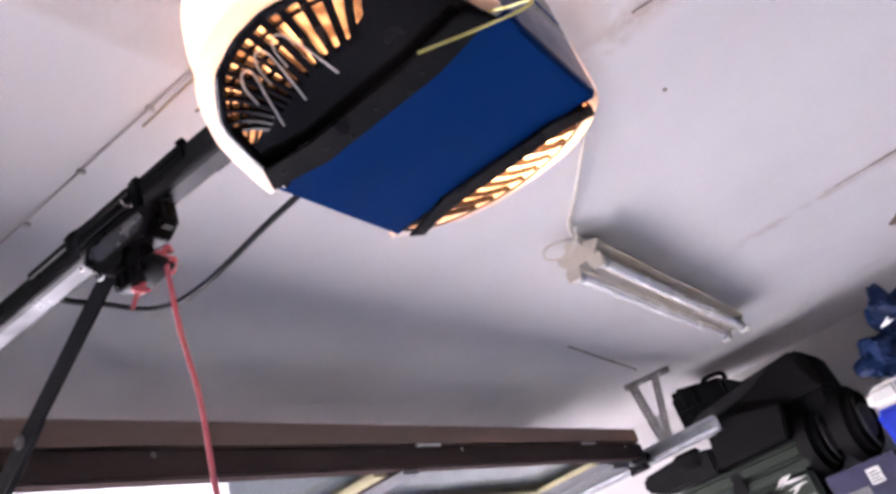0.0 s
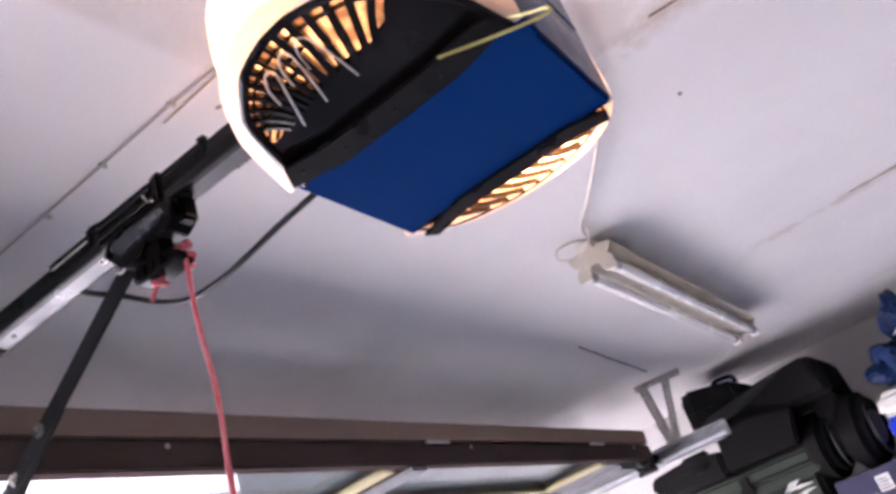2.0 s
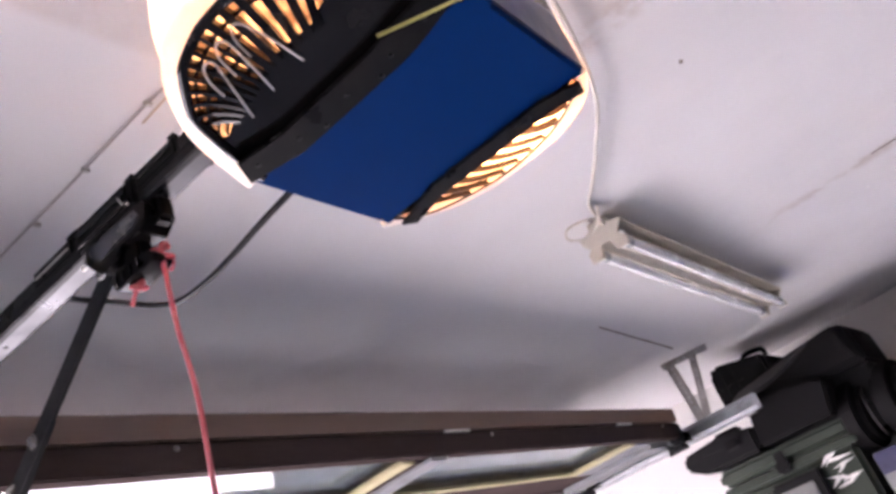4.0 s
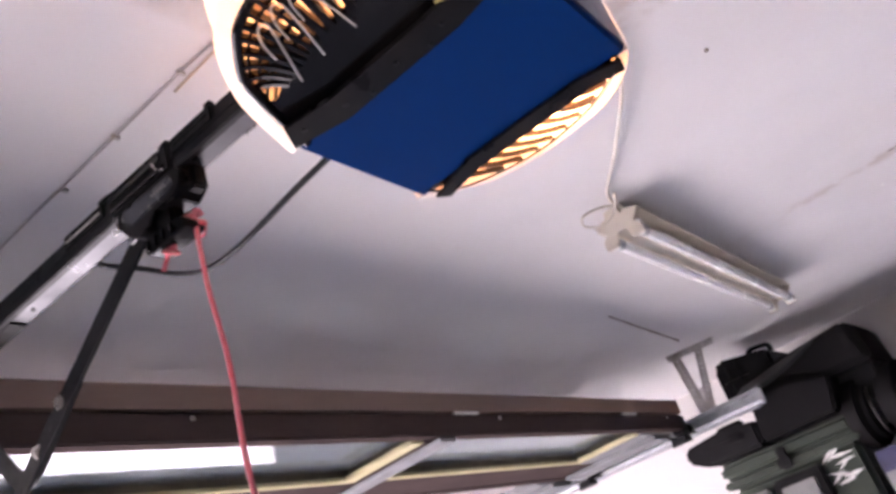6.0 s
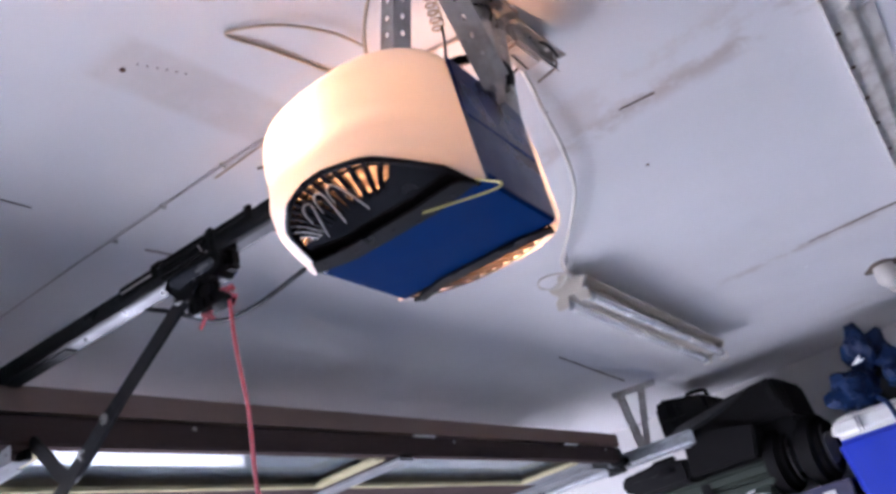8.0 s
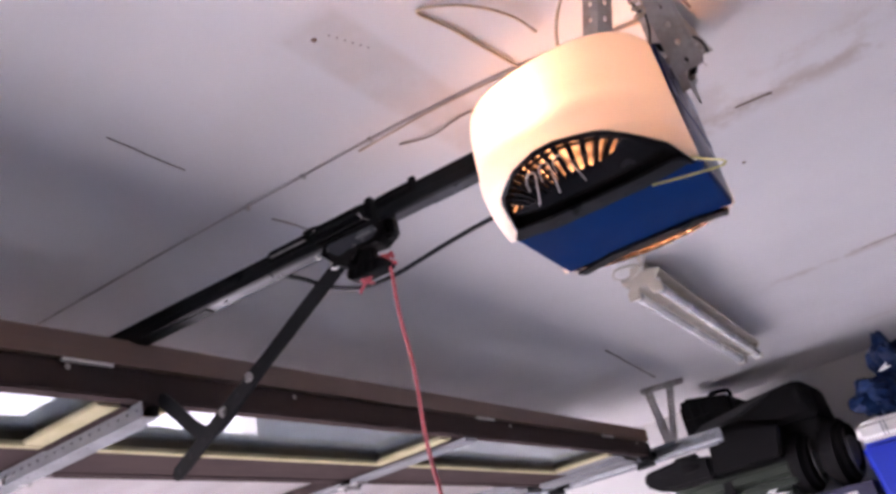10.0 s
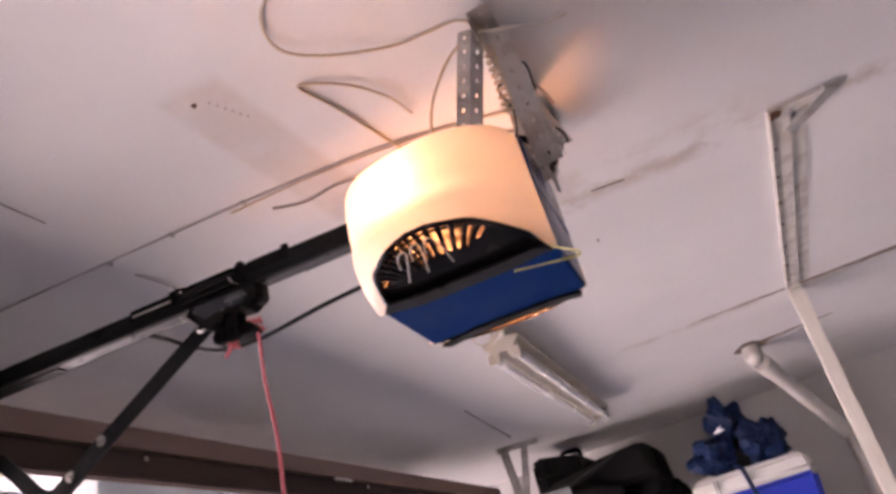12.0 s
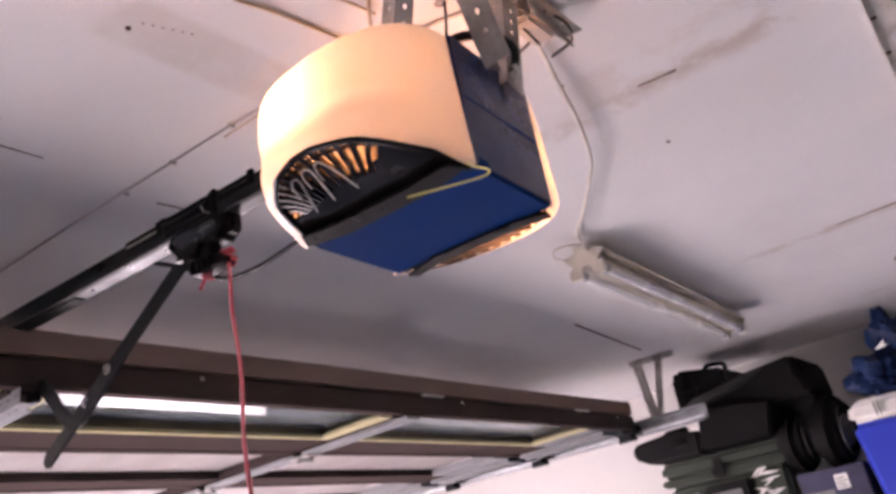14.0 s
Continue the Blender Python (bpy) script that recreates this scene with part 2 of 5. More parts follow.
def peach_material():
    """Thin peach plastic that the second bulb shines through."""
    m, nt, b = shader("peach_lens_plastic")
    b.inputs["Base Color"].default_value, b.inputs["Roughness"].default_value = (0.50, 0.32, 0.22, 1), 0.3
    tr, mix = nt.nodes.new("ShaderNodeBsdfTranslucent"), nt.nodes.new("ShaderNodeMixShader")
    tr.inputs[0].default_value = (0.88, 0.72, 0.56, 1)
    mix.inputs[0].default_value = 0.8
    nt.links.new(b.outputs[0], mix.inputs[1])
    nt.links.new(tr.outputs[0], mix.inputs[2])
    nt.links.new(mix.outputs[0], nt.nodes["Material Output"].inputs[0])
    return m


AMBER = amber_material()
PEACH = peach_material()


def pane_material():
    """Thin window glass: clear, with a mirror gloss that grows at a slant, and a pale film painted in for reflected
    light.
    """
    m, nt, b = shader("hazed_window_glass")
    clear, gloss, haze = (nt.nodes.new("ShaderNodeBsdf" + k) for k in ("Transparent", "Glossy", "Diffuse"))
    clear.inputs[0].default_value = (0.93, 0.96, 0.96, 1)
    gloss.inputs["Roughness"].default_value = 0.02
    haze.inputs[0].default_value = (0.52, 0.60, 0.64, 1)
    slant, shine, film = nt.nodes.new("ShaderNodeFresnel"), nt.nodes.new("ShaderNodeMixShader"), nt.nodes.new("ShaderNodeMixShader")
    slant.inputs[0].default_value = 1.5
    nt.links.new(slant.outputs[0], shine.inputs[0])
    nt.links.new(clear.outputs[0], shine.inputs[1])
    nt.links.new(gloss.outputs[0], shine.inputs[2])
    nt.links.new(remap(nt, noise_node(nt, 3.0, 5, 0.6, (1, 4, 1)), 0.3, 0.7, 0.10, 0.24), film.inputs[0])
    nt.links.new(shine.outputs[0], film.inputs[1])
    nt.links.new(haze.outputs[0], film.inputs[2])
    nt.links.new(film.outputs[0], nt.nodes["Material Output"].inputs[0])
    nt.nodes.remove(b)
    return m


PANE = pane_material()
TUBE = surface("frosted_tube_glass", (0.80, 0.79, 0.78), (0.74, 0.72, 0.70), 0.22, 0, 6, 200, 0.3, 0)
BULB = glow_material("lit_bulb", (1.0, 0.51, 0.235), BULB_GLOW)

# ---------------------------------------------------------------- building helpers
ROOT = {}


def thing(name, base, label, category, yaw=0.0, group="", kind=""):
    """A thing: an Empty at its base; its parts are modelled in world places."""
    ob = new(name)
    ob.empty_display_size = 0.05
    ob.matrix_basis = pose(*base, 0, 0, yaw)
    ROOT[ob.name] = ob.matrix_basis.copy()
    return tagged(ob, label, category, group, kind)


def part(name, bm, material, parent=None, label="", smooth=0.0, local=False):
    """Links bm as one mesh object, under parent if there is one."""
    if parent is not None and not local:
        bm.transform(ROOT[parent.name].inverted())
    bmesh.ops.recalc_face_normals(bm, faces=bm.faces)
    me = bpy.data.meshes.new(name)
    bm.to_mesh(me)
    bm.free()
    me.materials.append(material)
    if smooth:
        me.shade_smooth()
        me.set_sharp_from_angle(angle=radians(smooth))
    ob = new(name, me)
    if parent is not None:
        ob.parent = parent
        ROOT[ob.name] = ROOT[parent.name]
    return tagged(ob, label)


def solid(name, bm, material, label, category, group="", kind="", smooth=0.0):
    """A thing that is one mesh."""
    return tagged(part(name, bm, material, None, "", smooth), label, category, group, kind)


def block(lo, hi, bevel=0.0, seg=2, bm=None, m=None):
    bm = bm or bmesh.new()
    c, s = [(a + b) / 2 for a, b in zip(lo, hi)], [b - a for a, b in zip(lo, hi)]
    vs = bmesh.ops.create_cube(bm, size=1, matrix=Matrix.Translation(c) @ Matrix.Diagonal((*s, 1)))["verts"]
    if bevel:
        es = list({e for v in vs for e in v.link_edges})
        got = bmesh.ops.bevel(bm, geom=es, offset=bevel, segments=seg, affect="EDGES", clamp_overlap=True)
        vs = list({v for f in got["faces"] for v in f.verts} | {v for v in vs if v.is_valid})
    if m:
        bmesh.ops.transform(bm, matrix=m, verts=[v for v in vs if v.is_valid])
    return bm


def smooth_line(pts, steps=6):
    """A Catmull-Rom line through the points."""
    p = [Vector(q) for q in pts]
    p = [2 * p[0] - p[1], *p, 2 * p[-1] - p[-2]]
    out = []
    for a, b, c, d in zip(p, p[1:], p[2:], p[3:]):
        for i in range(steps):
            t = i / steps
            out.append(0.5 * ((2 * b) + (c - a) * t + (2 * a - 5 * b + 4 * c - d) * t * t + (3 * b - a - 3 * c + d) * t ** 3))
    return out + [p[-2]]


def sweep(bm, line, ring):
    """Sweeps a ring of (side, up) offsets along a line, closed at both ends."""
    last, rows = None, []
    for i, p in enumerate(line):
        d = (line[min(i + 1, len(line) - 1)] - line[max(i - 1, 0)]).normalized()
        if last is None:
            ref = Vector((0, 0, 1)) if abs(d.z) < 0.9 else Vector((1, 0, 0))
            side = d.cross(ref).normalized()
        else:
            side = (last - d * last.dot(d)).normalized()
        last, up = side, side.cross(d).normalized()
        rows.append([bm.verts.new(p + side * a + up * b) for a, b in ring])
    n = len(ring)
    for a, b in zip(rows, rows[1:]):
        for k in range(n):
            bm.faces.new((a[k], a[(k + 1) % n], b[(k + 1) % n], b[k]))
    bm.faces.new(rows[0][::-1])
    bm.faces.new(rows[-1])
    return bm


def cable(pts, r, steps=6, n=8, bm=None):
    ring = [(r * math.cos(2 * math.pi * k / n), r * math.sin(2 * math.pi * k / n)) for k in range(n)]
    return sweep(bm or bmesh.new(), smooth_line(pts, steps), ring)


def rod(a, b, r, n=16, bm=None, r2=None):
    bm = bm or bmesh.new()
    a, b = Vector(a), Vector(b)
    m = Matrix.Translation((a + b) / 2) @ (b - a).to_track_quat("Z", "Y").to_matrix().to_4x4()
    bmesh.ops.create_cone(bm, cap_ends=True, segments=n, radius1=r, radius2=r if r2 is None else r2, depth=(b - a).length, matrix=m)
    return bm


def flat_outline(pts, a, b, axis):
    """A plate: the outline pts, in the two other axes, from a to b along axis."""
    bm = bmesh.new()

    def at(p, v):
        q = list(p)
        q.insert("xyz".index(axis), v)
        return bm.verts.new(q)

    lo, hi = [at(p, a) for p in pts], [at(p, b) for p in pts]
    n = len(pts)
    bm.faces.new(lo)
    bm.faces.new(hi[::-1])
    for k in range(n):
        bm.faces.new((lo[k], hi[k], hi[(k + 1) % n], lo[(k + 1) % n]))
    return bm


def punched(bm, origin, along, across, length, width, pitch=0.025, hole=(0.008, 0.0055), thick=0.002):
    """A steel flat with a row of eight-sided holes, from origin along and across."""
    o, u, v = Vector(origin), Vector(along).normalized(), Vector(across).normalized()
    w = u.cross(v).normalized() * thick
    count = max(1, round(length / pitch))
    step = length / count
    hx, hy = hole[0] / 2, hole[1] / 2
    grid = {}

    def vert(a, b, top):
        key = (round(a, 5), round(b, 5), top)
        if key not in grid:
            grid[key] = bm.verts.new(o + u * a + v * b + (w if top else Vector()))
        return grid[key]

    for i in range(count):
        c = (i + 0.5) * step
        k = 0.45
        inner = [(c + hx, width / 2 - hy * k), (c + hx, width / 2 + hy * k), (c + hx * k, width / 2 + hy), (c - hx * k, width / 2 + hy),
                 (c - hx, width / 2 + hy * k), (c - hx, width / 2 - hy * k), (c - hx * k, width / 2 - hy), (c + hx * k, width / 2 - hy)]
        l, r = i * step, (i + 1) * step
        outer = [(r, width * 0.3), (r, width * 0.7), (c + step * 0.2, width), (c - step * 0.2, width), (l, width * 0.7), (l, width * 0.3), (c - step * 0.2, 0), (c + step * 0.2, 0)]
        corners = {1: (r, width), 3: (l, width), 5: (l, 0), 7: (r, 0)}
        for top in (0, 1):
            for j in range(8):
                ring = [outer[j]] + ([corners[j]] if j in corners else []) + [outer[(j + 1) % 8]]
                f = [vert(*q, top) for q in ring] + [vert(*inner[(j + 1) % 8], top), vert(*inner[j], top)]
                bm.faces.new(f if top else f[::-1])
        for j in range(8):
            a, b = inner[j], inner[(j + 1) % 8]
            bm.faces.new((vert(*a, 0), vert(*b, 0), vert(*b, 1), vert(*a, 1)))
            ring = [outer[j]] + ([corners[j]] if j in corners else []) + [outer[(j + 1) % 8]]
            for p, q in zip(ring, ring[1:]):
                if abs(p[1] - q[1]) < 1e-9 and p[1] in (0, width):
                    bm.faces.new((vert(*p, 0), vert(*p, 1), vert(*q, 1), vert(*q, 0)))
    return bm


def punched_angle(a, b, side, other, width=0.03, pitch=0.025):
    """A slotted steel angle from a to b with its two flanges turned to side and other."""
    a, b = Vector(a), Vector(b)
    bm, d = bmesh.new(), b - a
    punched(bm, a, d, side, d.length, width, pitch)
    punched(bm, a, d, other, d.length, width, pitch)
    return bm


def bolt(p, axis, r=0.007, h=0.005):
    p, d = Vector(p), Vector(axis).normalized()
    bm = rod(p, p + d * h, r, 6)
    return rod(p, p + d * (h * 0.35), r * 1.45, 14, bm)


# ---------------------------------------------------------------- the shell of the garage
CZ, Y0, Y1, X0, X1 = 2.45, -2.9, 4.0, -3.62, 3.2
DOOR_Y0, DOOR_Y1 = -2.02, 3.06


def structure(name, bm, material, label, category):
    return solid(name, bm, material, label, category, "", "structure")


bm = bmesh.new()
bmesh.ops.create_grid(bm, x_segments=8, y_segments=8, size=400)
structure("ground", bm, CONCRETE, "pale concrete driveway and ground outside the garage", "ground")
# Unseen floor, darker than the driveway to limit the light bounced upward.
FLOOR = surface("dark_floor_concrete", (0.24, 0.236, 0.23), (0.18, 0.177, 0.173), 0.7, 0, 1.6, 60, 0.7, 0.3, 0.003)
structure("floor", block((X0, Y0, 0.004), (X1, Y1, 0.03)), FLOOR, "grey concrete garage floor", "floor")
structure("ceiling", block((X0, Y0, CZ), (X1, Y1, CZ + 0.12)), CEILING, "stained off-white plasterboard ceiling with cracked joints", "ceiling")
structure("wall_side", block((X0, Y1, 0), (X1, Y1 + 0.12, CZ + 0.12)), WALL, "plain white painted garage side wall", "wall")
# Unseen walls; their tone sets how much light bounces back inside.
DULL_WALL = surface("unseen_wall_board", (0.58, 0.56, 0.54), (0.48, 0.46, 0.44), 0.8, 0, 1.2, 120, 0.6, 0.15)
structure("wall_side_far", block((X0, Y0 - 0.12, 0), (X1, Y0, CZ + 0.12)), DULL_WALL, "plain unseen garage wall toned for bounce light", "wall")
structure("wall_back", block((X1, Y0 - 0.12, 0), (X1 + 0.12, Y1 + 0.12, CZ + 0.12)), DULL_WALL, "plain unseen back wall toned for bounce light", "wall")
bm = block((X0 - 0.14, Y0 - 0.12, 2.12), (X0, Y1 + 0.12, CZ + 0.12))
block((X0 - 0.14, Y0 - 0.12, 0), (X0, DOOR_Y0, 2.12), bm=bm)
block((X0 - 0.14, DOOR_Y1, 0), (X0, Y1 + 0.12, 2.12), bm=bm)
structure("wall_front", bm, WALL, "white front wall round the garage door opening", "wall")


def sliver(pts, name, label, material=CRACK):
    """A thin torn edge hanging from the ceiling along a line of (x, y, width)."""
    bm = bmesh.new()
    rows = []
    for i, (x, y, w) in enumerate(pts):
        a, b = pts[max(i - 1, 0)], pts[min(i + 1, len(pts) - 1)]
        d = Vector((b[0] - a[0], b[1] - a[1], 0)).normalized()
        n = Vector((-d.y, d.x, 0))
        p = Vector((x, y, CZ))
        rows.append([bm.verts.new(p - n * w / 2 + Vector((0, 0, 0.001))), bm.verts.new(p - Vector((0, 0, 0.0015 + w * 0.25))), bm.verts.new(p + n * w / 2 + Vector((0, 0, 0.001)))])
    for a, b in zip(rows, rows[1:]):
        bm.faces.new((a[0], a[1], b[1], b[0]))
        bm.faces.new((a[1], a[2], b[2], b[1]))
    return structure(name, bm, material, label, "crack")


def ragged(a, b, w0, w1, n=14, wob=0.003, seed=1):
    r = random.Random(seed)
    a, b = Vector(a), Vector(b)
    side = (b - a).normalized()
    side = Vector((-side.y, side.x))
    out = []
    for i in range(n + 1):
        t = i / n
        p = a.lerp(b, t) + side * r.uniform(-wob, wob)
        out.append((p.x, p.y, (w0 + (w1 - w0) * t) * r.uniform(0.75, 1.2)))
    return out


sliver(ragged((-0.117, 2.343), (0.95, 2.335), 0.003, 0.046, 22, 0.0025, 1), "ceiling_crack", "brown open crack in a ceiling joint")
sliver(ragged((-0.158, 1.107), (-0.086, 1.119), 0.004, 0.008, 8, 0.001, 2), "ceiling_crack", "short dark split in the ceiling joint")
sliver(ragged((-1.05, 2.35), (-1.12, 3.02), 0.009, 0.012, 14, 0.001, 3), "ceiling_crack", "dark slit in the ceiling paint")
sliver(ragged((-0.941, 0.231), (-0.948, 0.388), 0.003, 0.003, 6, 0.001, 4), "ceiling_crack", "hairline split in the ceiling paint")

# ---------------------------------------------------------------- garage door, open under the ceiling
door = thing("garage_door", ((-2.3), 0.52, 2.14), "brown sectional garage door standing open flat below the ceiling", "garage door")
FX = -1.246          # edge of the door nearest the room
rail_bm = block((FX - 0.035, DOOR_Y0, 2.140), (FX, 3.015, 2.196), 0.004)
block((FX - 0.035, DOOR_Y0, 2.190), (FX - 0.012, 3.012, 2.206), 0, bm=rail_bm)
top_rail = part("top_rail", rail_bm, BROWN, door, "dark brown steel top rail of the door", 40)
strut_bm = flat_outline([(FX + 0.004, 2.203), (FX + 0.006, 2.249), (FX - 0.004, 2.257), (FX - 0.030, 2.257), (FX - 0.034, 2.249), (FX - 0.034, 2.203)], DOOR_Y0 - 0.005, 3.036, "y")
strut = part("strut", strut_bm, BROWN_RUST, door, "rust-stained brown strut along the door edge", 30)
for y in (0.39, 1.72, 2.62, -0.7):
    part("gap_strip", block((FX - 0.004, y - 0.05, 2.1965), (FX + 0.003, y + 0.05, 2.2025)), PAPER, strut)
for y in (0.35, 0.9, 1.86, 2.9):
    part("nail", bolt((FX + 0.001, y, 2.186), (1, 0, 0), 0.004, 0.003), DULL_STEEL, top_rail)

SEC = [FX, -1.725, -2.24, -2.755, -3.27]
STILES = [(-2.0, -1.90), (-0.72, -0.645), (0.485, 0.56), (1.575, 1.65), (2.72, 2.98)]
for i, (xa, xb) in enumerate(zip(SEC, SEC[1:])):
    if i:
        part("section_rail", block((xa - 0.045, DOOR_Y0, 2.140), (xa - 0.003, 3.015, 2.19), 0.003), BROWN, door)
    part("section_rail", block((xb + 0.003, DOOR_Y0, 2.140), (xb + (0.16 if i == 0 else 0.12), 3.015, 2.19), 0.003), BROWN, door)
    lo, hi = xb + (0.16 if i == 0 else 0.12), xa - (0.035 if i == 0 else 0.045)
    for (_, ya), (yb, _) in zip(STILES, STILES[1:]):
        if i == 0:
            frame_bm = block((lo, ya, 2.150), (lo + 0.014, yb, 2.187))
            block((hi - 0.008, ya, 2.150), (hi, yb, 2.187), bm=frame_bm)
            block((lo + 0.014, ya, 2.150), (hi - 0.008, ya + 0.018, 2.187), bm=frame_bm)
            block((lo + 0.014, yb - 0.018, 2.150), (hi - 0.008, yb, 2.187), bm=frame_bm)
            pane_frame = part("window_frame", frame_bm, OLIVE, door, "bronze-brown frame round a door window")
            bead = block((lo + 0.002, ya, 2.138), (lo + 0.026, yb, 2.1495), 0.003)
            part("glazing_bead", bead, CREAM, pane_frame, "cream glazing bead")
            part("glazing_bead", block((lo + 0.026, yb - 0.050, 2.138), (hi - 0.008, yb - 0.001, 2.1495), 0.003), CREAM, pane_frame, "cream glazing bead")
            part("glazing_bead", block((lo + 0.026, ya + 0.001, 2.138), (hi - 0.008, ya + 0.03, 2.1495), 0.003), CREAM, pane_frame, "cream glazing bead")
            pane = part("pane", block((lo + 0.014, ya + 0.018, 2.168), (hi - 0.008, yb - 0.018, 2.173)), PANE, pane_frame, "clear window pane")
            pane.visible_shadow = False
        else:
            part("panel", block((lo, ya, 2.166), (hi, yb, 2.169)), PANEL, door, "pale translucent fibreglass panel")
    for j, (ya, yb) in enumerate(STILES):
        wide = j in (0, 4)
        # Inner stiles are brown in place of the galvanised rib's shaded side.
        part("stile", block((lo, ya, 2.136), (hi, yb, 2.188), 0.003), BROWN if not wide else STILE, door, "door stile, brown for the rib's shaded side" if not wide else "bright galvanised end stile")
        if not wide:
            if j == 2 and i == 0:
                continue
            rib = flat_outline([(ya + 0.012, 2.1355), (ya + 0.012, 2.129), (ya + 0.016, 2.125), (yb - 0.004, 2.125), (yb, 2.129), (yb, 2.1355)], xb + 0.02, xa - 0.004 if i == 0 else xa - 0.02, "x")
            part("stile_rib", rib, STILE, door, "galvanised stile rib")
        if wide:
            part("stile_rib", block((xb + 0.02, ya + 0.02 if j == 0 else ya + 0.10, 2.120), (xa - 0.04, yb - 0.03 if j == 0 else yb - 0.02, 2.1355), 0.004), STILE, door, "galvanised stile rib")


def hinge(x, y):
    bm = block((x - 0.045, y - 0.028, 2.117), (x + 0.045, y + 0.028, 2.1245), 0.003)
    rod((x, y - 0.034, 2.116), (x, y + 0.034, 2.116), 0.008, 12, bm)
    h = part("hinge", bm, DULL_STEEL, door, "dark steel hinge on a section joint", 40)
    for dx in (-0.03, 0.03):
        part("bolt", bolt((x + dx, y, 2.117), (0, 0, -1), 0.006, 0.005), BLACK_STEEL, h)
    return h


for x in SEC[1:4]:
    for ya, yb in STILES[1:4]:
        hinge(x, (ya + yb) / 2 + 0.004)

# slotted angle that takes the opener's pull
brace_bm = punched_angle((-1.250, 0.500, 2.110), (-2.15, 0.500, 2.110), (0, 0, 1), (0, 1, 0), 0.032, 0.03)
brace = part("slotted_brace", brace_bm, STILE, door, "galvanised slotted angle brace")
part("brace_flange", block((-2.15, 0.5345, 2.111), (-1.305, 0.552, 2.115)), STILE, brace)


def roller(x, y):
    bm = block((x - 0.05, y - 0.09, 2.118), (x + 0.045, y - 0.035, 2.124), 0.002)
    block((x - 0.02, y - 0.055, 2.118), (x + 0.025, y - 0.048, 2.165), 0.002, bm=bm)
    r = part("roller_bracket", bm, BLACK_STEEL, door, "black steel roller bracket")
    part("roller_stem", rod((x, y - 0.10, 2.148), (x, y - 0.005, 2.148), 0.0055, 10), ZINC, r)
    part("roller_wheel", rod((x, y - 0.012, 2.148), (x, y + 0.008, 2.148), 0.022, 20), BLACK_PLASTIC, r, "black nylon roller")
    return r


TRACK_Y = 3.11
for x in (FX - 0.03, *SEC[1:4]):
    roller(x, TRACK_Y)
    b = block((x - 0.03, 2.985, 2.095), (x + 0.03, 3.03, 2.118), 0.004)
    part("end_hinge", rod((x - 0.04, 3.008, 2.100), (x + 0.04, 3.008, 2.100), 0.010, 10, b), BLACK_STEEL, door, "black end hinge")
bk = block((FX - 0.055, 3.016, 2.128), (FX - 0.005, 3.06, 2.20), 0.006)
part("top_fixture", rod((FX - 0.075, 2.93, 2.134), (FX - 0.02, 3.02, 2.100), 0.005, 8, bk), BLACK_STEEL, door, "black top roller fixture")


def track(y, flip, label):
    """A horizontal rolled-steel door track, open to the door's side."""
    s = -1 if flip else 1
    prof = [(-0.018, 2.172), (-0.024, 2.166), (-0.018, 2.178), (0.016, 2.178), (0.024, 2.170), (0.024, 2.128), (0.016, 2.120), (-0.018, 2.120), (-0.024, 2.132)]
    t = 0.0022
    pts = [(y + s * a, b) for a, b in prof[2:]]
    inner = [(y + s * (a - (t if a > 0 else 0)), b + (-t if b > 2.15 else t)) for a, b in prof[2:]]
    rail_thing = thing("door_track", (-2.2, y, 2.12), label, "track", group="door tracks")
    part("rail", flat_outline(pts + inner[::-1], -3.30, -0.955, "x"), GALV, rail_thing, "", 30)
    part("back_angle", punched_angle((-3.30, y + s * 0.0265, 2.120), (-0.99, y + s * 0.0265, 2.120), (0, 0, 1), (0, s, 0), 0.032, 0.05), GALV, rail_thing)
    for x in (-0.972, -0.985):
        part("rivet", rod((x, y - s * 0.004, 2.1205), (x, y - s * 0.004, 2.117), 0.0035, 8), BLACK_STEEL, rail_thing)
    return rail_thing


track(TRACK_Y, False, "galvanised steel door track hung beside the wall")
track(DOOR_Y0 - 0.05, True, "galvanised steel door track of the far side")

hanger = thing("track_hanger", (-1.13, 3.16, 2.18), "slotted steel hanger of two angles carrying the door track", "hanger")
part("hanger_strap", punched_angle((-1.240, 3.165, CZ - 0.006), (-1.212, 3.150, 2.165), (1, 0, 0), (0, 1, 0), 0.040, 0.022), DULL_STEEL, hanger)
part("hanger_strap", punched_angle((-1.128, 3.168, CZ - 0.006), (-1.190, 3.154, 2.165), (0.98, 0, -0.2), (0, 1, 0), 0.032, 0.022), DULL_STEEL, hanger)
part("ceiling_plate", punched_angle((-1.25, 3.155, CZ - 0.003), (-1.06, 3.20, CZ - 0.003), (0.2, 1, 0), (0, 0, -1), 0.024, 0.03), DULL_STEEL, hanger)
for x in (-1.22, -1.185):
    part("hanger_bolt", bolt((x, 3.150, 2.178), (0, -1, 0), 0.007, 0.007), ZINC, hanger)

# ---------------------------------------------------------------- opener rail, trolley and arm
RA, RB = Vector((-0.40, 0.5595, 2.268)), Vector((-3.55, 0.323, 2.268))
rdir = (RB - RA).normalized()
ryaw = math.degrees(math.atan2(-rdir.y, -rdir.x))
rail = thing("opener_rail", tuple(RA), "black steel drive rail of the door opener under the ceiling", "rail", ryaw)


def on_rail(d, side=0.0, up=0.0):
    """A place d metres from the opener along the rail."""
    return RA + rdir * d + Vector((-rdir.y, rdir.x, 0)) * -side + Vector((0, 0, up))


def rail_frame(d):
    return Matrix.Translation(on_rail(d)) @ pose(0, 0, 0, 0, 0, ryaw + 180)


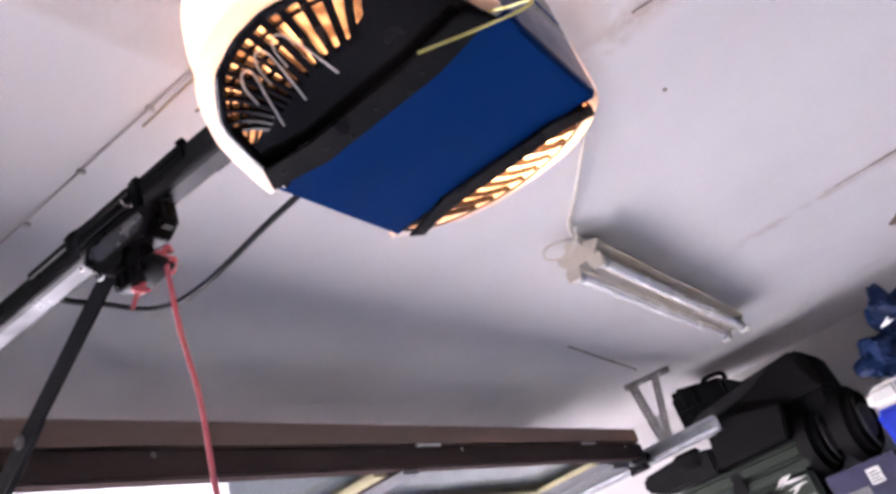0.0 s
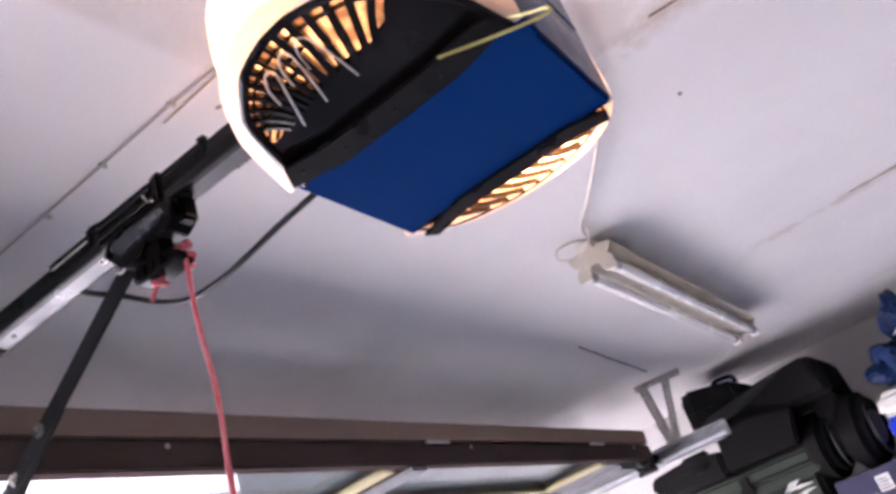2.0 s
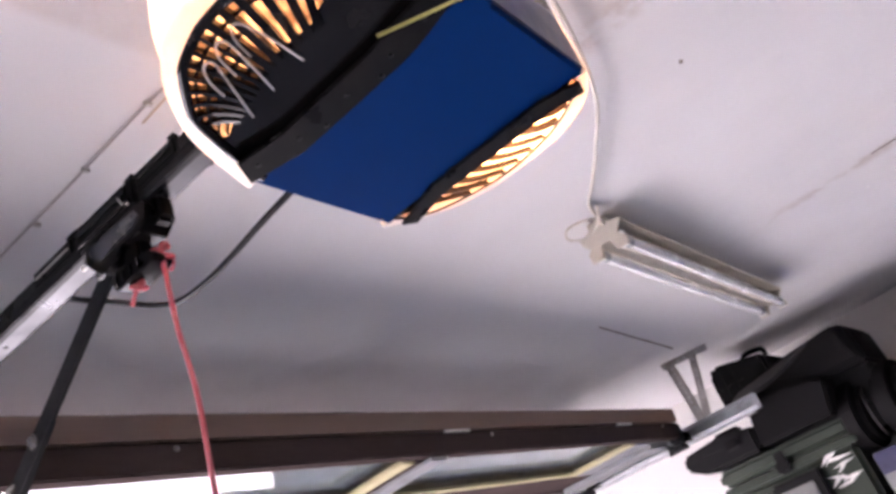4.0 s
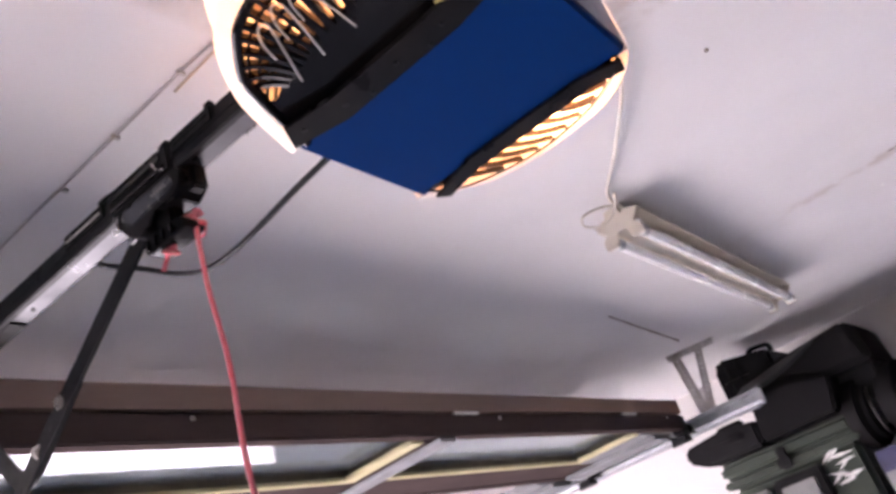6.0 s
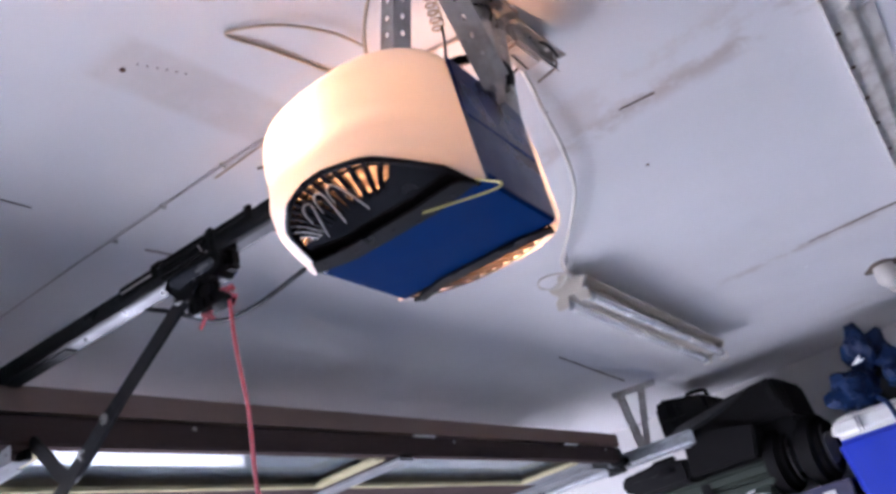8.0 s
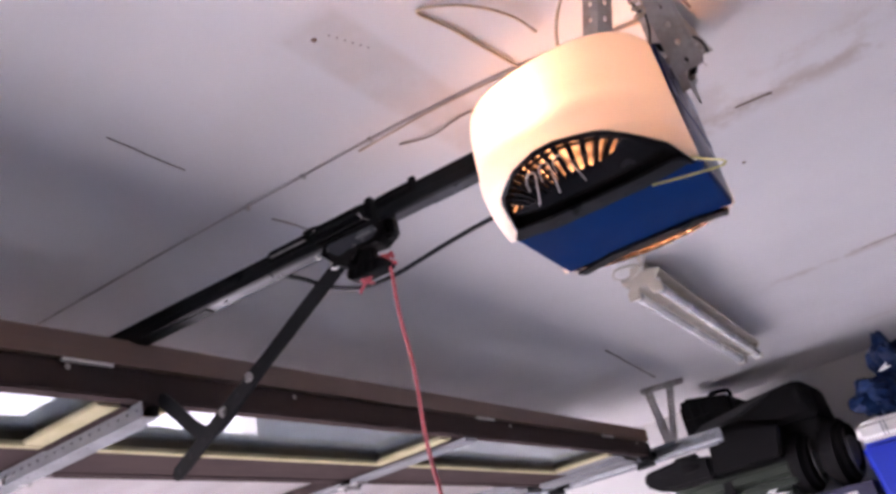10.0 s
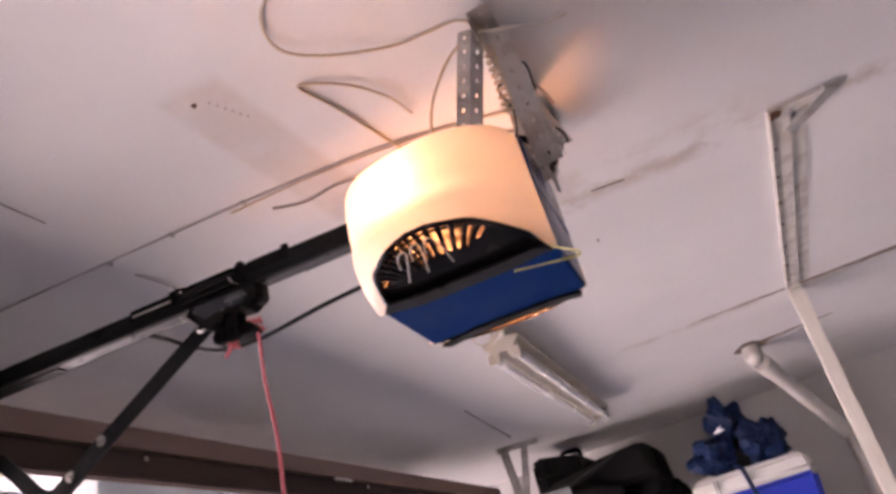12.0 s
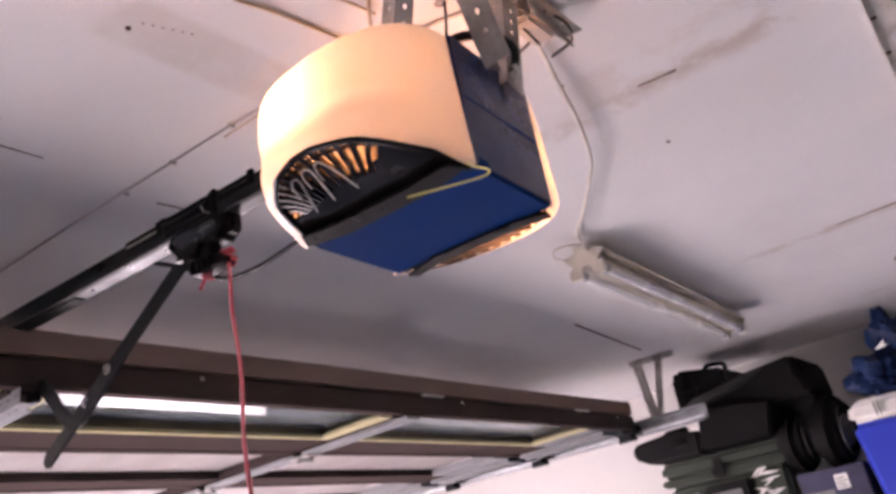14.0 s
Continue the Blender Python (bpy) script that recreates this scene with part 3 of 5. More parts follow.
def along(lo, hi, d, bevel=0.0, bm=None):
    """A block in the rail's own directions: ahead, side, up, about the place d along it."""
    return block(lo, hi, bevel, 2, bm, rail_frame(d))


L = (RB - RA).length
# folded black channel, open below on its far half, where the toothed belt runs
channel_pts = [(0.0175, 0.016), (0.0155, 0.018), (-0.0155, 0.018), (-0.0175, 0.016), (-0.0175, -0.010), (-0.0150, -0.010), (-0.0150, 0.015), (0.0150, 0.015), (0.0150, -0.0155), (0.0080, -0.0155), (0.0080, -0.018), (0.0155, -0.018), (0.0175, -0.016)]
prof_bm = flat_outline(channel_pts, 0, L, "x")
prof_bm.transform(rail_frame(0))
part("channel", prof_bm, BLACK_STEEL, rail)
part("side_ridge", along((0, 0.0176, -0.004), (L, 0.0190, 0.001), 0, 0.0005), BLACK_STEEL, rail)
part("belt", along((0, -0.0165, -0.0165), (0.665, 0.0078, -0.0135), 0), RAIL_GREY, rail, "grey belt guide under the rail")
for lo, hi in ((0.03, 0.17), (0.39, 0.66)):
    teeth = bmesh.new()
    for k in range(round((hi - lo) / 0.0068)):
        along((lo + k * 0.0068, -0.0190, -0.0170), (lo + k * 0.0068 + 0.0036, -0.0166, -0.0135), 0.0, 0, teeth)
    part("belt_teeth", teeth, BLACK_PLASTIC, rail, "black teeth along the belt's edge")
part("lower_lip", along((0.66, -0.0172, -0.0200), (L, 0.0078, -0.0168), 0, 0.001), BLACK_STEEL, rail, "black lower cover of the rail")
for d, v in ((0.16, -0.010), (0.62, 0.004)):
    part("rail_hole", rod(on_rail(d, v, -0.0164), on_rail(d, v, -0.0175), 0.0038, 12), CORD_BLACK, rail, "dark round hole in the rail")

trolley = thing("opener_trolley", tuple(on_rail(0.30, 0, -0.04)), "black plastic trolley clamped on the opener rail", "trolley", ryaw)


def trolley_plate(pts, y0, y1):
    """A plate of the trolley: (ahead, up) outline, from y0 to y1 towards the room."""
    bm = flat_outline(pts, y0, y1, "y")
    bmesh.ops.bevel(bm, geom=list(bm.edges), offset=0.0016, segments=2, affect="EDGES", clamp_overlap=True)
    bm.transform(rail_frame(0))
    return bm


carriage = part("carriage", along((0.262, -0.022, -0.018), (0.385, 0.0225, 0.0215), 0, 0.003), BLACK_PLASTIC, trolley, "", 40)
part("carriage_cap", along((0.285, 0.004, 0.0205), (0.375, 0.020, 0.0245), 0, 0.002), BLACK_PLASTIC, carriage, "", 40)
part("carriage_rib", along((0.275, 0.0226, 0.003), (0.38, 0.0255, 0.012), 0, 0.001), BLACK_GLOSS, carriage)
part("carriage_rib", along((0.27, 0.0226, -0.012), (0.38, 0.0265, -0.007), 0, 0.001), BLACK_GLOSS, carriage)
for lo, hi in ((0.178, 0.258), (0.398, 0.492)):
    g = part("guide", along((lo, -0.020, -0.004), (hi, 0.0215, 0.0215), 0, 0.003), BLACK_PLASTIC, trolley, "", 40)
    part("guide_slot", along((lo + 0.008, 0.0216, 0.006), (hi - 0.008, 0.0232, 0.010), 0, 0.0006), DULL_STEEL if lo > 0.3 else BLACK_GLOSS, g)
    part("guide_lip", along((lo, 0.012, 0.0212), (lo + 0.012, 0.021, 0.026), 0, 0.001), BLACK_PLASTIC, g)
for lo, hi, top in ((0.262, 0.282, 0.027), (0.372, 0.388, 0.025), (0.395, 0.408, 0.027)):
    part("peg", along((lo, 0.002, 0.018), (hi, 0.022, top), 0, 0.004), BLACK_PLASTIC, trolley, "", 40)
part("peg_cap", along((0.266, 0.002, 0.026), (0.278, 0.018, 0.031), 0, 0.002), BLACK_PLASTIC, trolley)
part("stop_spur", cable([on_rail(0.378, -0.012, 0.024), on_rail(0.392, -0.016, 0.026), on_rail(0.402, -0.02, 0.022)], 0.003), BLACK_PLASTIC, trolley)
latch = part("latch_plate", trolley_plate([(0.256, -0.017), (0.372, -0.017), (0.382, -0.030), (0.356, -0.060), (0.338, -0.070), (0.320, -0.066), (0.305, -0.050), (0.268, -0.056), (0.250, -0.044), (0.248, -0.028)], -0.018, 0.0205), BLACK_PLASTIC, trolley, "black latch housing", 35)
# Side face has a lighter base than the housing for its pale reflection.
part("latch_face", trolley_plate([(0.268, -0.024), (0.362, -0.021), (0.366, -0.030), (0.344, -0.050), (0.310, -0.044), (0.275, -0.047), (0.262, -0.038)], 0.0206, 0.0228), LATCH_GREY, latch, "smooth glossy side face, paler for its reflection", 35)
for k in range(5):
    part("latch_mark", along((0.276 + 0.006 * k, 0.0229, -0.036), (0.279 + 0.006 * k, 0.0236, -0.031), 0), GREY_PLASTIC, latch)
boss = part("end_boss", along((0.240, -0.016, -0.050), (0.262, 0.012, -0.014), 0, 0.006), BLACK_PLASTIC, trolley, "", 40)
part("boss_screw", rod(on_rail(0.248, -0.012, -0.040), on_rail(0.248, -0.0135, -0.040), 0.004, 10), BLACK_GLOSS, boss)
part("lever_neck", along((0.285, -0.010, -0.078), (0.318, 0.012, -0.050), 0, 0.004), BLACK_PLASTIC, trolley)
lever = part("release_lever", trolley_plate([(0.262, -0.086), (0.270, -0.078), (0.330, -0.072), (0.340, -0.080), (0.338, -0.094), (0.326, -0.099), (0.272, -0.098), (0.262, -0.094)], -0.014, 0.016), BLACK_PLASTIC, trolley, "black ribbed release lever", 35)
for d in (0.285, 0.300, 0.315, 0.329):
    part("lever_rib", along((d - 0.002, 0.0161, -0.094), (d + 0.002, 0.0195, -0.080), 0, 0.0008), BLACK_GLOSS, lever)
part("spring_wire", cable([on_rail(0.292, -0.022, 0.012), on_rail(0.288, -0.0255, 0.002), on_rail(0.282, -0.0255, -0.008), on_rail(0.274, -0.024, -0.012)], 0.0013), ZINC, trolley, "bright bent spring wire")
part("wire_clip", cable([on_rail(0.372, -0.014, -0.026), on_rail(0.382, -0.016, -0.034), on_rail(0.392, -0.015, -0.032), on_rail(0.396, -0.012, -0.024)], 0.0013), ZINC, trolley, "bright wire clip")


def bar(pts, width, y, thick, holes=()):
    """A flat bar that follows pts (x, z), standing on edge at y."""
    line = [Vector((x, 0, z)) for x, z in pts]
    up, dn = [], []
    for i, p in enumerate(line):
        d = (line[min(i + 1, len(line) - 1)] - line[max(i - 1, 0)]).normalized()
        n = Vector((-d.z, 0, d.x)) * width / 2
        up.append(p + n)
        dn.append(p - n)
    e0, e1 = (line[0] - line[1]).normalized() * width * 0.35, (line[-1] - line[-2]).normalized() * width * 0.35
    cap0 = [dn[0] * 0.75 + up[0] * 0.25 + e0, dn[0] * 0.25 + up[0] * 0.75 + e0]
    cap1 = [up[-1] * 0.75 + dn[-1] * 0.25 + e1, up[-1] * 0.25 + dn[-1] * 0.75 + e1]
    ring = cap0 + up + cap1 + dn[::-1]
    bm = bmesh.new()
    a = [bm.verts.new((p.x, y, p.z)) for p in ring]
    b = [bm.verts.new((p.x, y + thick, p.z)) for p in ring]
    m, n = len(line), len(ring)
    for side, rev in ((a, False), (b, True)):
        ups, dns = side[2:2 + m], side[4 + m:][::-1]
        quads = [(ups[k], ups[k + 1], dns[k + 1], dns[k]) for k in range(m - 1)]
        quads += [(side[0], side[1], ups[0], dns[0]), (ups[-1], side[2 + m], side[3 + m], dns[-1])]
        for q in quads:
            bm.faces.new(q[::-1] if rev else q)
    for k in range(n):
        bm.faces.new((a[k], b[k], b[(k + 1) % n], a[(k + 1) % n]))
    return bm


arm = thing("pull_linkage", (-0.97, 0.52, 2.11), "black steel linkage of a straight and a curved flat bar", "linkage")
part("straight_bar", bar([(-0.752, 2.216), (-0.90, 2.140), (-1.05, 2.063), (-1.196, 1.988)], 0.029, 0.527, 0.005), BLACK_STEEL, arm)
curve = [(-0.955, 2.117), (-1.00, 2.091), (-1.04, 2.068), (-1.068, 2.052), (-1.094, 2.041), (-1.120, 2.041), (-1.145, 2.054), (-1.168, 2.076), (-1.198, 2.106), (-1.235, 2.140)]
part("curved_bar", bar([(p.x, p.z) for p in smooth_line([(x, 0, z) for x, z in curve], 3)], 0.027, 0.5325, 0.005), BLACK_STEEL, arm)
for x, z in ((-0.991, 2.099), (-1.062, 2.060)):
    part("bolt", bolt((x, 0.527, z), (0, -1, 0), 0.0065, 0.006), ZINC, arm, "bright zinc bolt")
for x, z in ((-0.965, 2.112), (-1.025, 2.078), (-1.12, 2.027), (-1.155, 2.009), (-1.188, 1.992)):
    part("hole", rod((x, 0.5264, z), (x, 0.5275, z), 0.0045, 10), CORD_BLACK, arm)
ring_pts = [Vector((-0.754 + 0.011 * math.cos(a), 0.517, 2.214 + 0.011 * math.sin(a))) for a in [k * math.pi / 8 for k in range(17)]]
part("clevis_ring", sweep(bmesh.new(), ring_pts, [(0.002 * math.cos(k * math.pi / 3), 0.002 * math.sin(k * math.pi / 3)) for k in range(6)]), ZINC, arm, "steel clevis pin ring")
part("clevis_pin", rod((-0.754, 0.513, 2.216), (-0.754, 0.56, 2.216), 0.005, 10), ZINC, arm)
part("door_bracket", block((-1.30, 0.5335, 2.116), (-1.262, 0.549, 2.139), 0.003), BLACK_STEEL, arm)

# ---------------------------------------------------------------- red release cord
cord = thing("release_cord", (-0.678, 0.544, 2.18), "red and white braided emergency release cord, knotted", "cord")
K = Vector((-0.668, 0.545, 2.188))
part("cord_line", cable([K, K + Vector((0.004, -0.004, -0.03)), K + Vector((0.002, -0.002, -0.10)), K + Vector((0.006, 0.002, -0.19)), K + Vector((0.004, 0.0, -0.30)), K + Vector((0.010, 0.004, -0.42)), K + Vector((0.008, 0.002, -0.60)), K + Vector((0.010, 0.002, -0.80))], 0.0031, 10), BRAID, cord, "", 60)
knot = []
for k in range(26):
    a = k * 0.9
    knot.append(K + Vector((0.009 * math.cos(a), 0.007 * math.sin(a * 1.3), 0.010 * math.sin(a * 0.7) + 0.001)))
part("knot", cable(knot, 0.0026, 3), BRAID, cord, "", 60)
part("cord_loop", cable([K, K + Vector((-0.018, -0.004, 0.010)), K + Vector((-0.030, 0.012, 0.006)), K + Vector((-0.02, 0.022, -0.006)), K + Vector((0.0, 0.014, 0.0))], 0.0027), BRAID, cord, "", 60)
part("cord_tail", cable([K + Vector((-0.004, -0.004, 0.0)), K + Vector((-0.022, -0.010, -0.012)), K + Vector((-0.042, -0.012, -0.022)), K + Vector((-0.058, -0.014, -0.040))], 0.0030), BRAID, cord, "", 60)
K2 = K + Vector((-0.040, -0.012, -0.022))
part("tail_knot", cable([K2 + Vector((0.007 * math.cos(k), 0.006 * math.sin(k * 1.2), 0.007 * math.sin(k * 0.8))) for k in range(10)], 0.0026, 3), BRAID, cord, "", 60)

power = thing("black_cable", (-0.6, 0.58, 2.2), "black rubber cable sagging from opener to rail", "cable")
part("cable_run", cable([(-0.40, 0.66, 2.225), (-0.47, 0.672, 2.238), (-0.55, 0.68, 2.243), (-0.627, 0.68, 2.240), (-0.71, 0.68, 2.233), (-0.767, 0.68, 2.231), (-0.84, 0.68, 2.240), (-0.90, 0.672, 2.266), (-0.935, 0.64, 2.290), (-0.94, 0.59, 2.290), (-0.925, 0.555, 2.284)], 0.0045, 8), CORD_BLACK, power, "", 60)

# ---------------------------------------------------------------- the opener
OP = thing("garage_door_opener", (-0.281, 0.556, 2.075), "blue garage door opener with two lit milky light lenses", "door opener", 3.6)
HU, HV, HH = 0.127, 0.088, 0.176        # half length, half width of the steel body, height


def opener(name, bm, material, parent=None, label="", smooth=0.0):
    return part(name, bm, material, parent or OP, label, smooth, True)


wrap = [(-HU, HH), (-HU, 0.003), (-HU + 0.003, 0.0), (HU - 0.003, 0.0), (HU, 0.003), (HU, HH)]
inside = [(-HU + 0.002, HH), (-HU + 0.002, 0.0035), (-HU + 0.0035, 0.002), (HU - 0.0035, 0.002), (HU - 0.002, 0.0035), (HU - 0.002, HH)]
body = opener("body", flat_outline(wrap + inside[::-1], -HV, HV, "y"), BLUE, None, "blue enamelled sheet-steel body")
opener("top_plate", block((-HU, -HV, HH + 0.0005), (HU, HV, HH + 0.0025)), DULL_STEEL, body, "bare steel top plate")
# End enamel is greyed and paler to stand for reflected ceiling light.
END_BLUE = surface("sheen_blue_enamel", (0.012, 0.024, 0.085), (0.018, 0.030, 0.085), 0.36, 0, 10, 300, 0.6, 0.04)
opener("end_panel", block((HU + 0.0003, -HV + 0.001, 0.004), (HU + 0.0018, HV - 0.001, HH - 0.001)), END_BLUE, body, "blue end panel, greyed for the ceiling's reflection")
opener("seam", block((HU + 0.002, -HV + 0.004, 0.09), (HU + 0.003, HV - 0.004, 0.0925)), BLUE, body)
for s in (-1, 1):
    opener("inner_wall", block((-HU + 0.004, s * HV - 0.001, 0.003), (HU - 0.004, s * HV + 0.001, HH)), REFLECTOR, body, "bare metal wall behind the bulb")


def lens_v(u, w):
    """How far the lens stands out at u along it and w up it."""
    a = min(1.0, abs((u + 0.012) / (HU + (0.012 if u > 0 else -0.004))))
    plan = (1 - a ** 2.8) ** 0.58
    h = w / HH
    prof = min(1.0, max(0.0, h / 0.17)) ** 0.5
    shoulder = max(0.0, (h - 0.72) / 0.28)
    prof *= 1.0 - 0.05 * max(0.0, (h - 0.5) / 0.5) - (0.20 + 0.10 * max(0.0, -u / HU)) * shoulder ** 2.4
    crease = 0.50 - 0.06 * (u / HU)
    prof *= 1.0 - 0.060 / (1 + math.exp((h - crease) / 0.022)) + 0.05 * math.exp(-((h - 0.30) / 0.10) ** 2)
    return HV + 0.014 * min(1.0, h * 8) + 0.108 * plan * prof


def vent_top(u):
    """Height of the vent's upper edge."""
    pts = [(-0.135, -0.01), (-0.113, 0.0), (-0.100, 0.021), (-0.032, 0.038), (-0.005, 0.039), (0.055, 0.028), (0.104, 0.012), (0.116, 0.0), (0.135, -0.01)]
    for (a, p), (b, q) in zip(pts, pts[1:]):
        if a <= u <= b:
            return p + (q - p) * (u - a) / (b - a)
    return 0.0


def slot_floor(u):
    """How far out the solid part of the near vent reaches, as a share of its depth."""
    pts = [(-0.12, 0.97), (-0.108, 0.90), (-0.096, 0.60), (-0.055, 0.54), (-0.02, 0.57), (0.03, 0.58), (0.050, 0.68), (0.066, 0.95), (0.12, 0.97)]
    for (a, p), (b, q) in zip(pts, pts[1:]):
        if a <= u <= b:
            return p + (q - p) * (u - a) / (b - a)
    return 0.96


STRIPS = {-1: [(-0.124, -0.094), (-0.105, -0.091), (-0.069, -0.080), (0.056, -0.082), (0.082, -0.087), (0.121, -0.096), (0.110, -0.117), (0.099, -0.120), (0.044, -0.113), (-0.061, -0.112), (-0.108, -0.122)],
          1: [(0.119, 0.090), (0.078, 0.077), (-0.057, 0.076), (-0.118, 0.099), (-0.108, 0.114), (-0.060, 0.099), (0.082, 0.099), (0.114, 0.110)]}
NU, NW = 56, 30
for s in (-1, 1):
    near = s < 0
    share = 1.0 if near else 0.45
    # milky shell: from the vent's edge up to the top
    bm = bmesh.new()
    cols = []
    for i in range(NU + 1):
        u = -HU - 0.007 + (2 * HU + 0.009) * i / NU
        w0 = max(0.0, vent_top(u)) * share
        lean = 0.008 * max(0.0, -u / HU) ** 2
        tuck = 0.006 * max(0.0, u / HU) ** 2
        ws = [w0 + (HH - w0) * (j / NW) for j in range(NW + 1)]
        cols.append([bm.verts.new((u - lean * min(1, w / 0.06) * (1 - 1.3 * max(0.0, w / HH - 0.35)) - tuck * w / HH, s * lens_v(u, w), w)) for w in ws])
    for a, b in zip(cols, cols[1:]):
        for j in range(NW):
            bm.faces.new((a[j], a[j + 1], b[j + 1], b[j]))
    if near:
        for p, q in zip(cols, cols[1:]):
            bm.faces.new((p[-1], q[-1], bm.verts.new((q[-1].co.x, s * HV, HH)), bm.verts.new((p[-1].co.x, s * HV, HH))))
    for end in (cols[0], cols[-1]):
        back = [bm.verts.new((v.co.x, s * HV, v.co.z)) for v in end]
        for j in range(NW):
            bm.faces.new((end[j], end[j + 1], back[j + 1], back[j]))
    bmesh.ops.remove_doubles(bm, verts=bm.verts, dist=1e-6)
    bmesh.ops.recalc_face_normals(bm, faces=bm.faces)
    bmesh.ops.solidify(bm, geom=bm.faces, thickness=0.0025)
    opener("light_lens", bm, LENS, None, "milky white light lens lit warm from inside", 50)

    def vent_point(u, f, lift=0.0):
        w = max(0.0, vent_top(u)) * share
        v1, v0 = lens_v(u, w) - 0.002, HV - 0.004
        return Vector((u, s * (v0 + (v1 - v0) * f), w * f ** 1.25 + 0.001 + lift))

    us = [-0.116 + 0.234 * i / 48 for i in range(49)]
    # solid part of the vent, next to the steel body
    bm = bmesh.new()
    grid = []
    for u in us:
        top = slot_floor(u) if near else 0.20
        grid.append([bm.verts.new(vent_point(u, top * k / 6)) for k in range(7)])
    for a, b in zip(grid, grid[1:]):
        for j in range(6):
            bm.faces.new((a[j], a[j + 1], b[j + 1], b[j]))
    bmesh.ops.recalc_face_normals(bm, faces=bm.faces)
    bmesh.ops.solidify(bm, geom=bm.faces, thickness=0.002)
    vent = opener("vent", bm, BLACK_GLOSS, None, "glossy black slotted vent under the lens", 30)
    rim = [vent_point(u, 1.0, -0.001) for u in us]
    ra, rb = (0.0042, 0.0030) if near else (0.0014, 0.0014)
    opener("vent_rim", sweep(bmesh.new(), rim, [(ra * math.cos(k * math.pi / 4), rb * math.sin(k * math.pi / 4)) for k in range(8)]), BLACK_GLOSS, vent, "", 50)
    strip_bm = flat_outline(STRIPS[s], -0.0045, -0.0004, "z")
    bmesh.ops.bevel(strip_bm, geom=list(strip_bm.edges), offset=0.001, segments=2, affect="EDGES", clamp_overlap=True)
    opener("mounting_strip", strip_bm, BLACK_PLASTIC, vent, "matt black screwed strip", 30)
    for u, v in ((-0.100, 0.106), (-0.058, 0.097), (-0.035, 0.087), (0.0, 0.097), (0.030, 0.087), (0.050, 0.097), (0.090, 0.102)) if near else ((-0.105, 0.104), (0.108, 0.099)):
        opener("screw", rod((u, s * v, -0.0058), (u, s * v, -0.0044), 0.0021, 8), BLACK_STEEL, vent)
    # ribs fanning out to the rim, with the lit slots between them
    if near:
        fan = [-0.108, -0.098, -0.088, -0.078, -0.068, -0.058, -0.047, -0.035, -0.022, -0.007, 0.010, 0.028, 0.046, 0.062]
        for k, ub in enumerate(fan):
            ua = -0.020 + 0.62 * (ub + 0.020)
            f0 = slot_floor(ua) - 0.04
            p = [vent_point(ua + (ub - ua) * f, f0 + (0.99 - f0) * f, 0.0005 + 0.002 * math.sin(f * math.pi)) for f in (0, 0.25, 0.5, 0.75, 1.0)]
            a = 0.0018 if ub < -0.03 else 0.0034
            opener("rib", sweep(bmesh.new(), p, [(-a, -0.004), (a, -0.004), (a, 0.004), (-a, 0.004)]), BLACK_GLOSS, vent)
        for f, u0, u1 in ((0.90, -0.108, 0.07), (0.80, -0.105, -0.01), (0.71, -0.100, -0.02), (0.62, -0.095, -0.03), (0.53, -0.085, -0.05)):
            p = [vent_point(u0 + (u1 - u0) * k / 16, f, 0.002) for k in range(17)]
            opener("cross_rib", sweep(bmesh.new(), p, [(-0.0011, -0.0022), (0.0011, -0.0022), (0.0011, 0.0022), (-0.0011, 0.0022)]), BLACK_GLOSS, vent)
        # Added amber sheet stands for the dim bulb-lit inside of the vent.
        bm = bmesh.new()
        rows = []
        for u in us:
            g = slot_floor(u) - 0.06
            rows.append([bm.verts.new(vent_point(u, g + (0.985 - g) * k / 5, 0.009 if k < 5 else 0.003)) for k in range(6)])
        for p, q in zip(rows, rows[1:]):
            for k in range(5):
                bm.faces.new((p[k], p[k + 1], q[k + 1], q[k]))
        opener("diffuser", bm, AMBER, vent, "added amber sheet that dims the bulb-lit slots", 40)
        for ut, ue in ((-0.046, -0.064), (-0.026, -0.034), (-0.006, 0.002)):
            q = [vent_point(ut - 0.016, 0.70, -0.004), vent_point(ut - 0.012, 0.83, -0.005), vent_point(ut - 0.004, 0.90, -0.006), vent_point(ut + 0.003, 0.86, -0.006), vent_point(ut * 0.5 + ue * 0.5 + 0.003, 0.68, -0.005), vent_point(ue, 0.46, -0.004)]
            opener("wire_guard", cable(q, 0.0009, 6, 6), DULL_STEEL, vent, "bright wire guard loop")
    else:
        bm = bmesh.new()
        rows = [[bm.verts.new(vent_point(u, 0.18 + 0.81 * k / 5, 0.0035 if 0 < k < 5 else 0.002)) for k in range(6)] for u in us]
        for p, q in zip(rows, rows[1:]):
            for k in range(5):
                bm.faces.new((p[k], p[k + 1], q[k + 1], q[k]))
        opener("diffuser", bm, PEACH, vent, "peach translucent lens between the ribs", 40)
        for k in range(9):
            ua = -0.088 + 0.0205 * k
            p = [vent_point(ua + 0.030 * f ** 1.6 - (0.016 if k > 6 else 0.0), 0.18 + 0.74 * f, 0.0005) for f in (0, 0.2, 0.4, 0.6, 0.8, 1.0)]
            opener("rib", sweep(bmesh.new(), p, [(-0.0011, -0.003), (0.0011, -0.003), (0.0011, 0.003), (-0.0011, 0.003)]), BLACK_GLOSS, vent)
    # bulb
    bu, bv, bw = (-0.034, -(HV + 0.076), 0.116) if near else (0.040, HV + 0.046, 0.070)
    bm = bmesh.new()
    bmesh.ops.create_uvsphere(bm, u_segments=20, v_segments=12, radius=0.022, matrix=Matrix.Translation((bu, bv, bw)) @ Matrix.Diagonal((1.15, 1, 1, 1)))
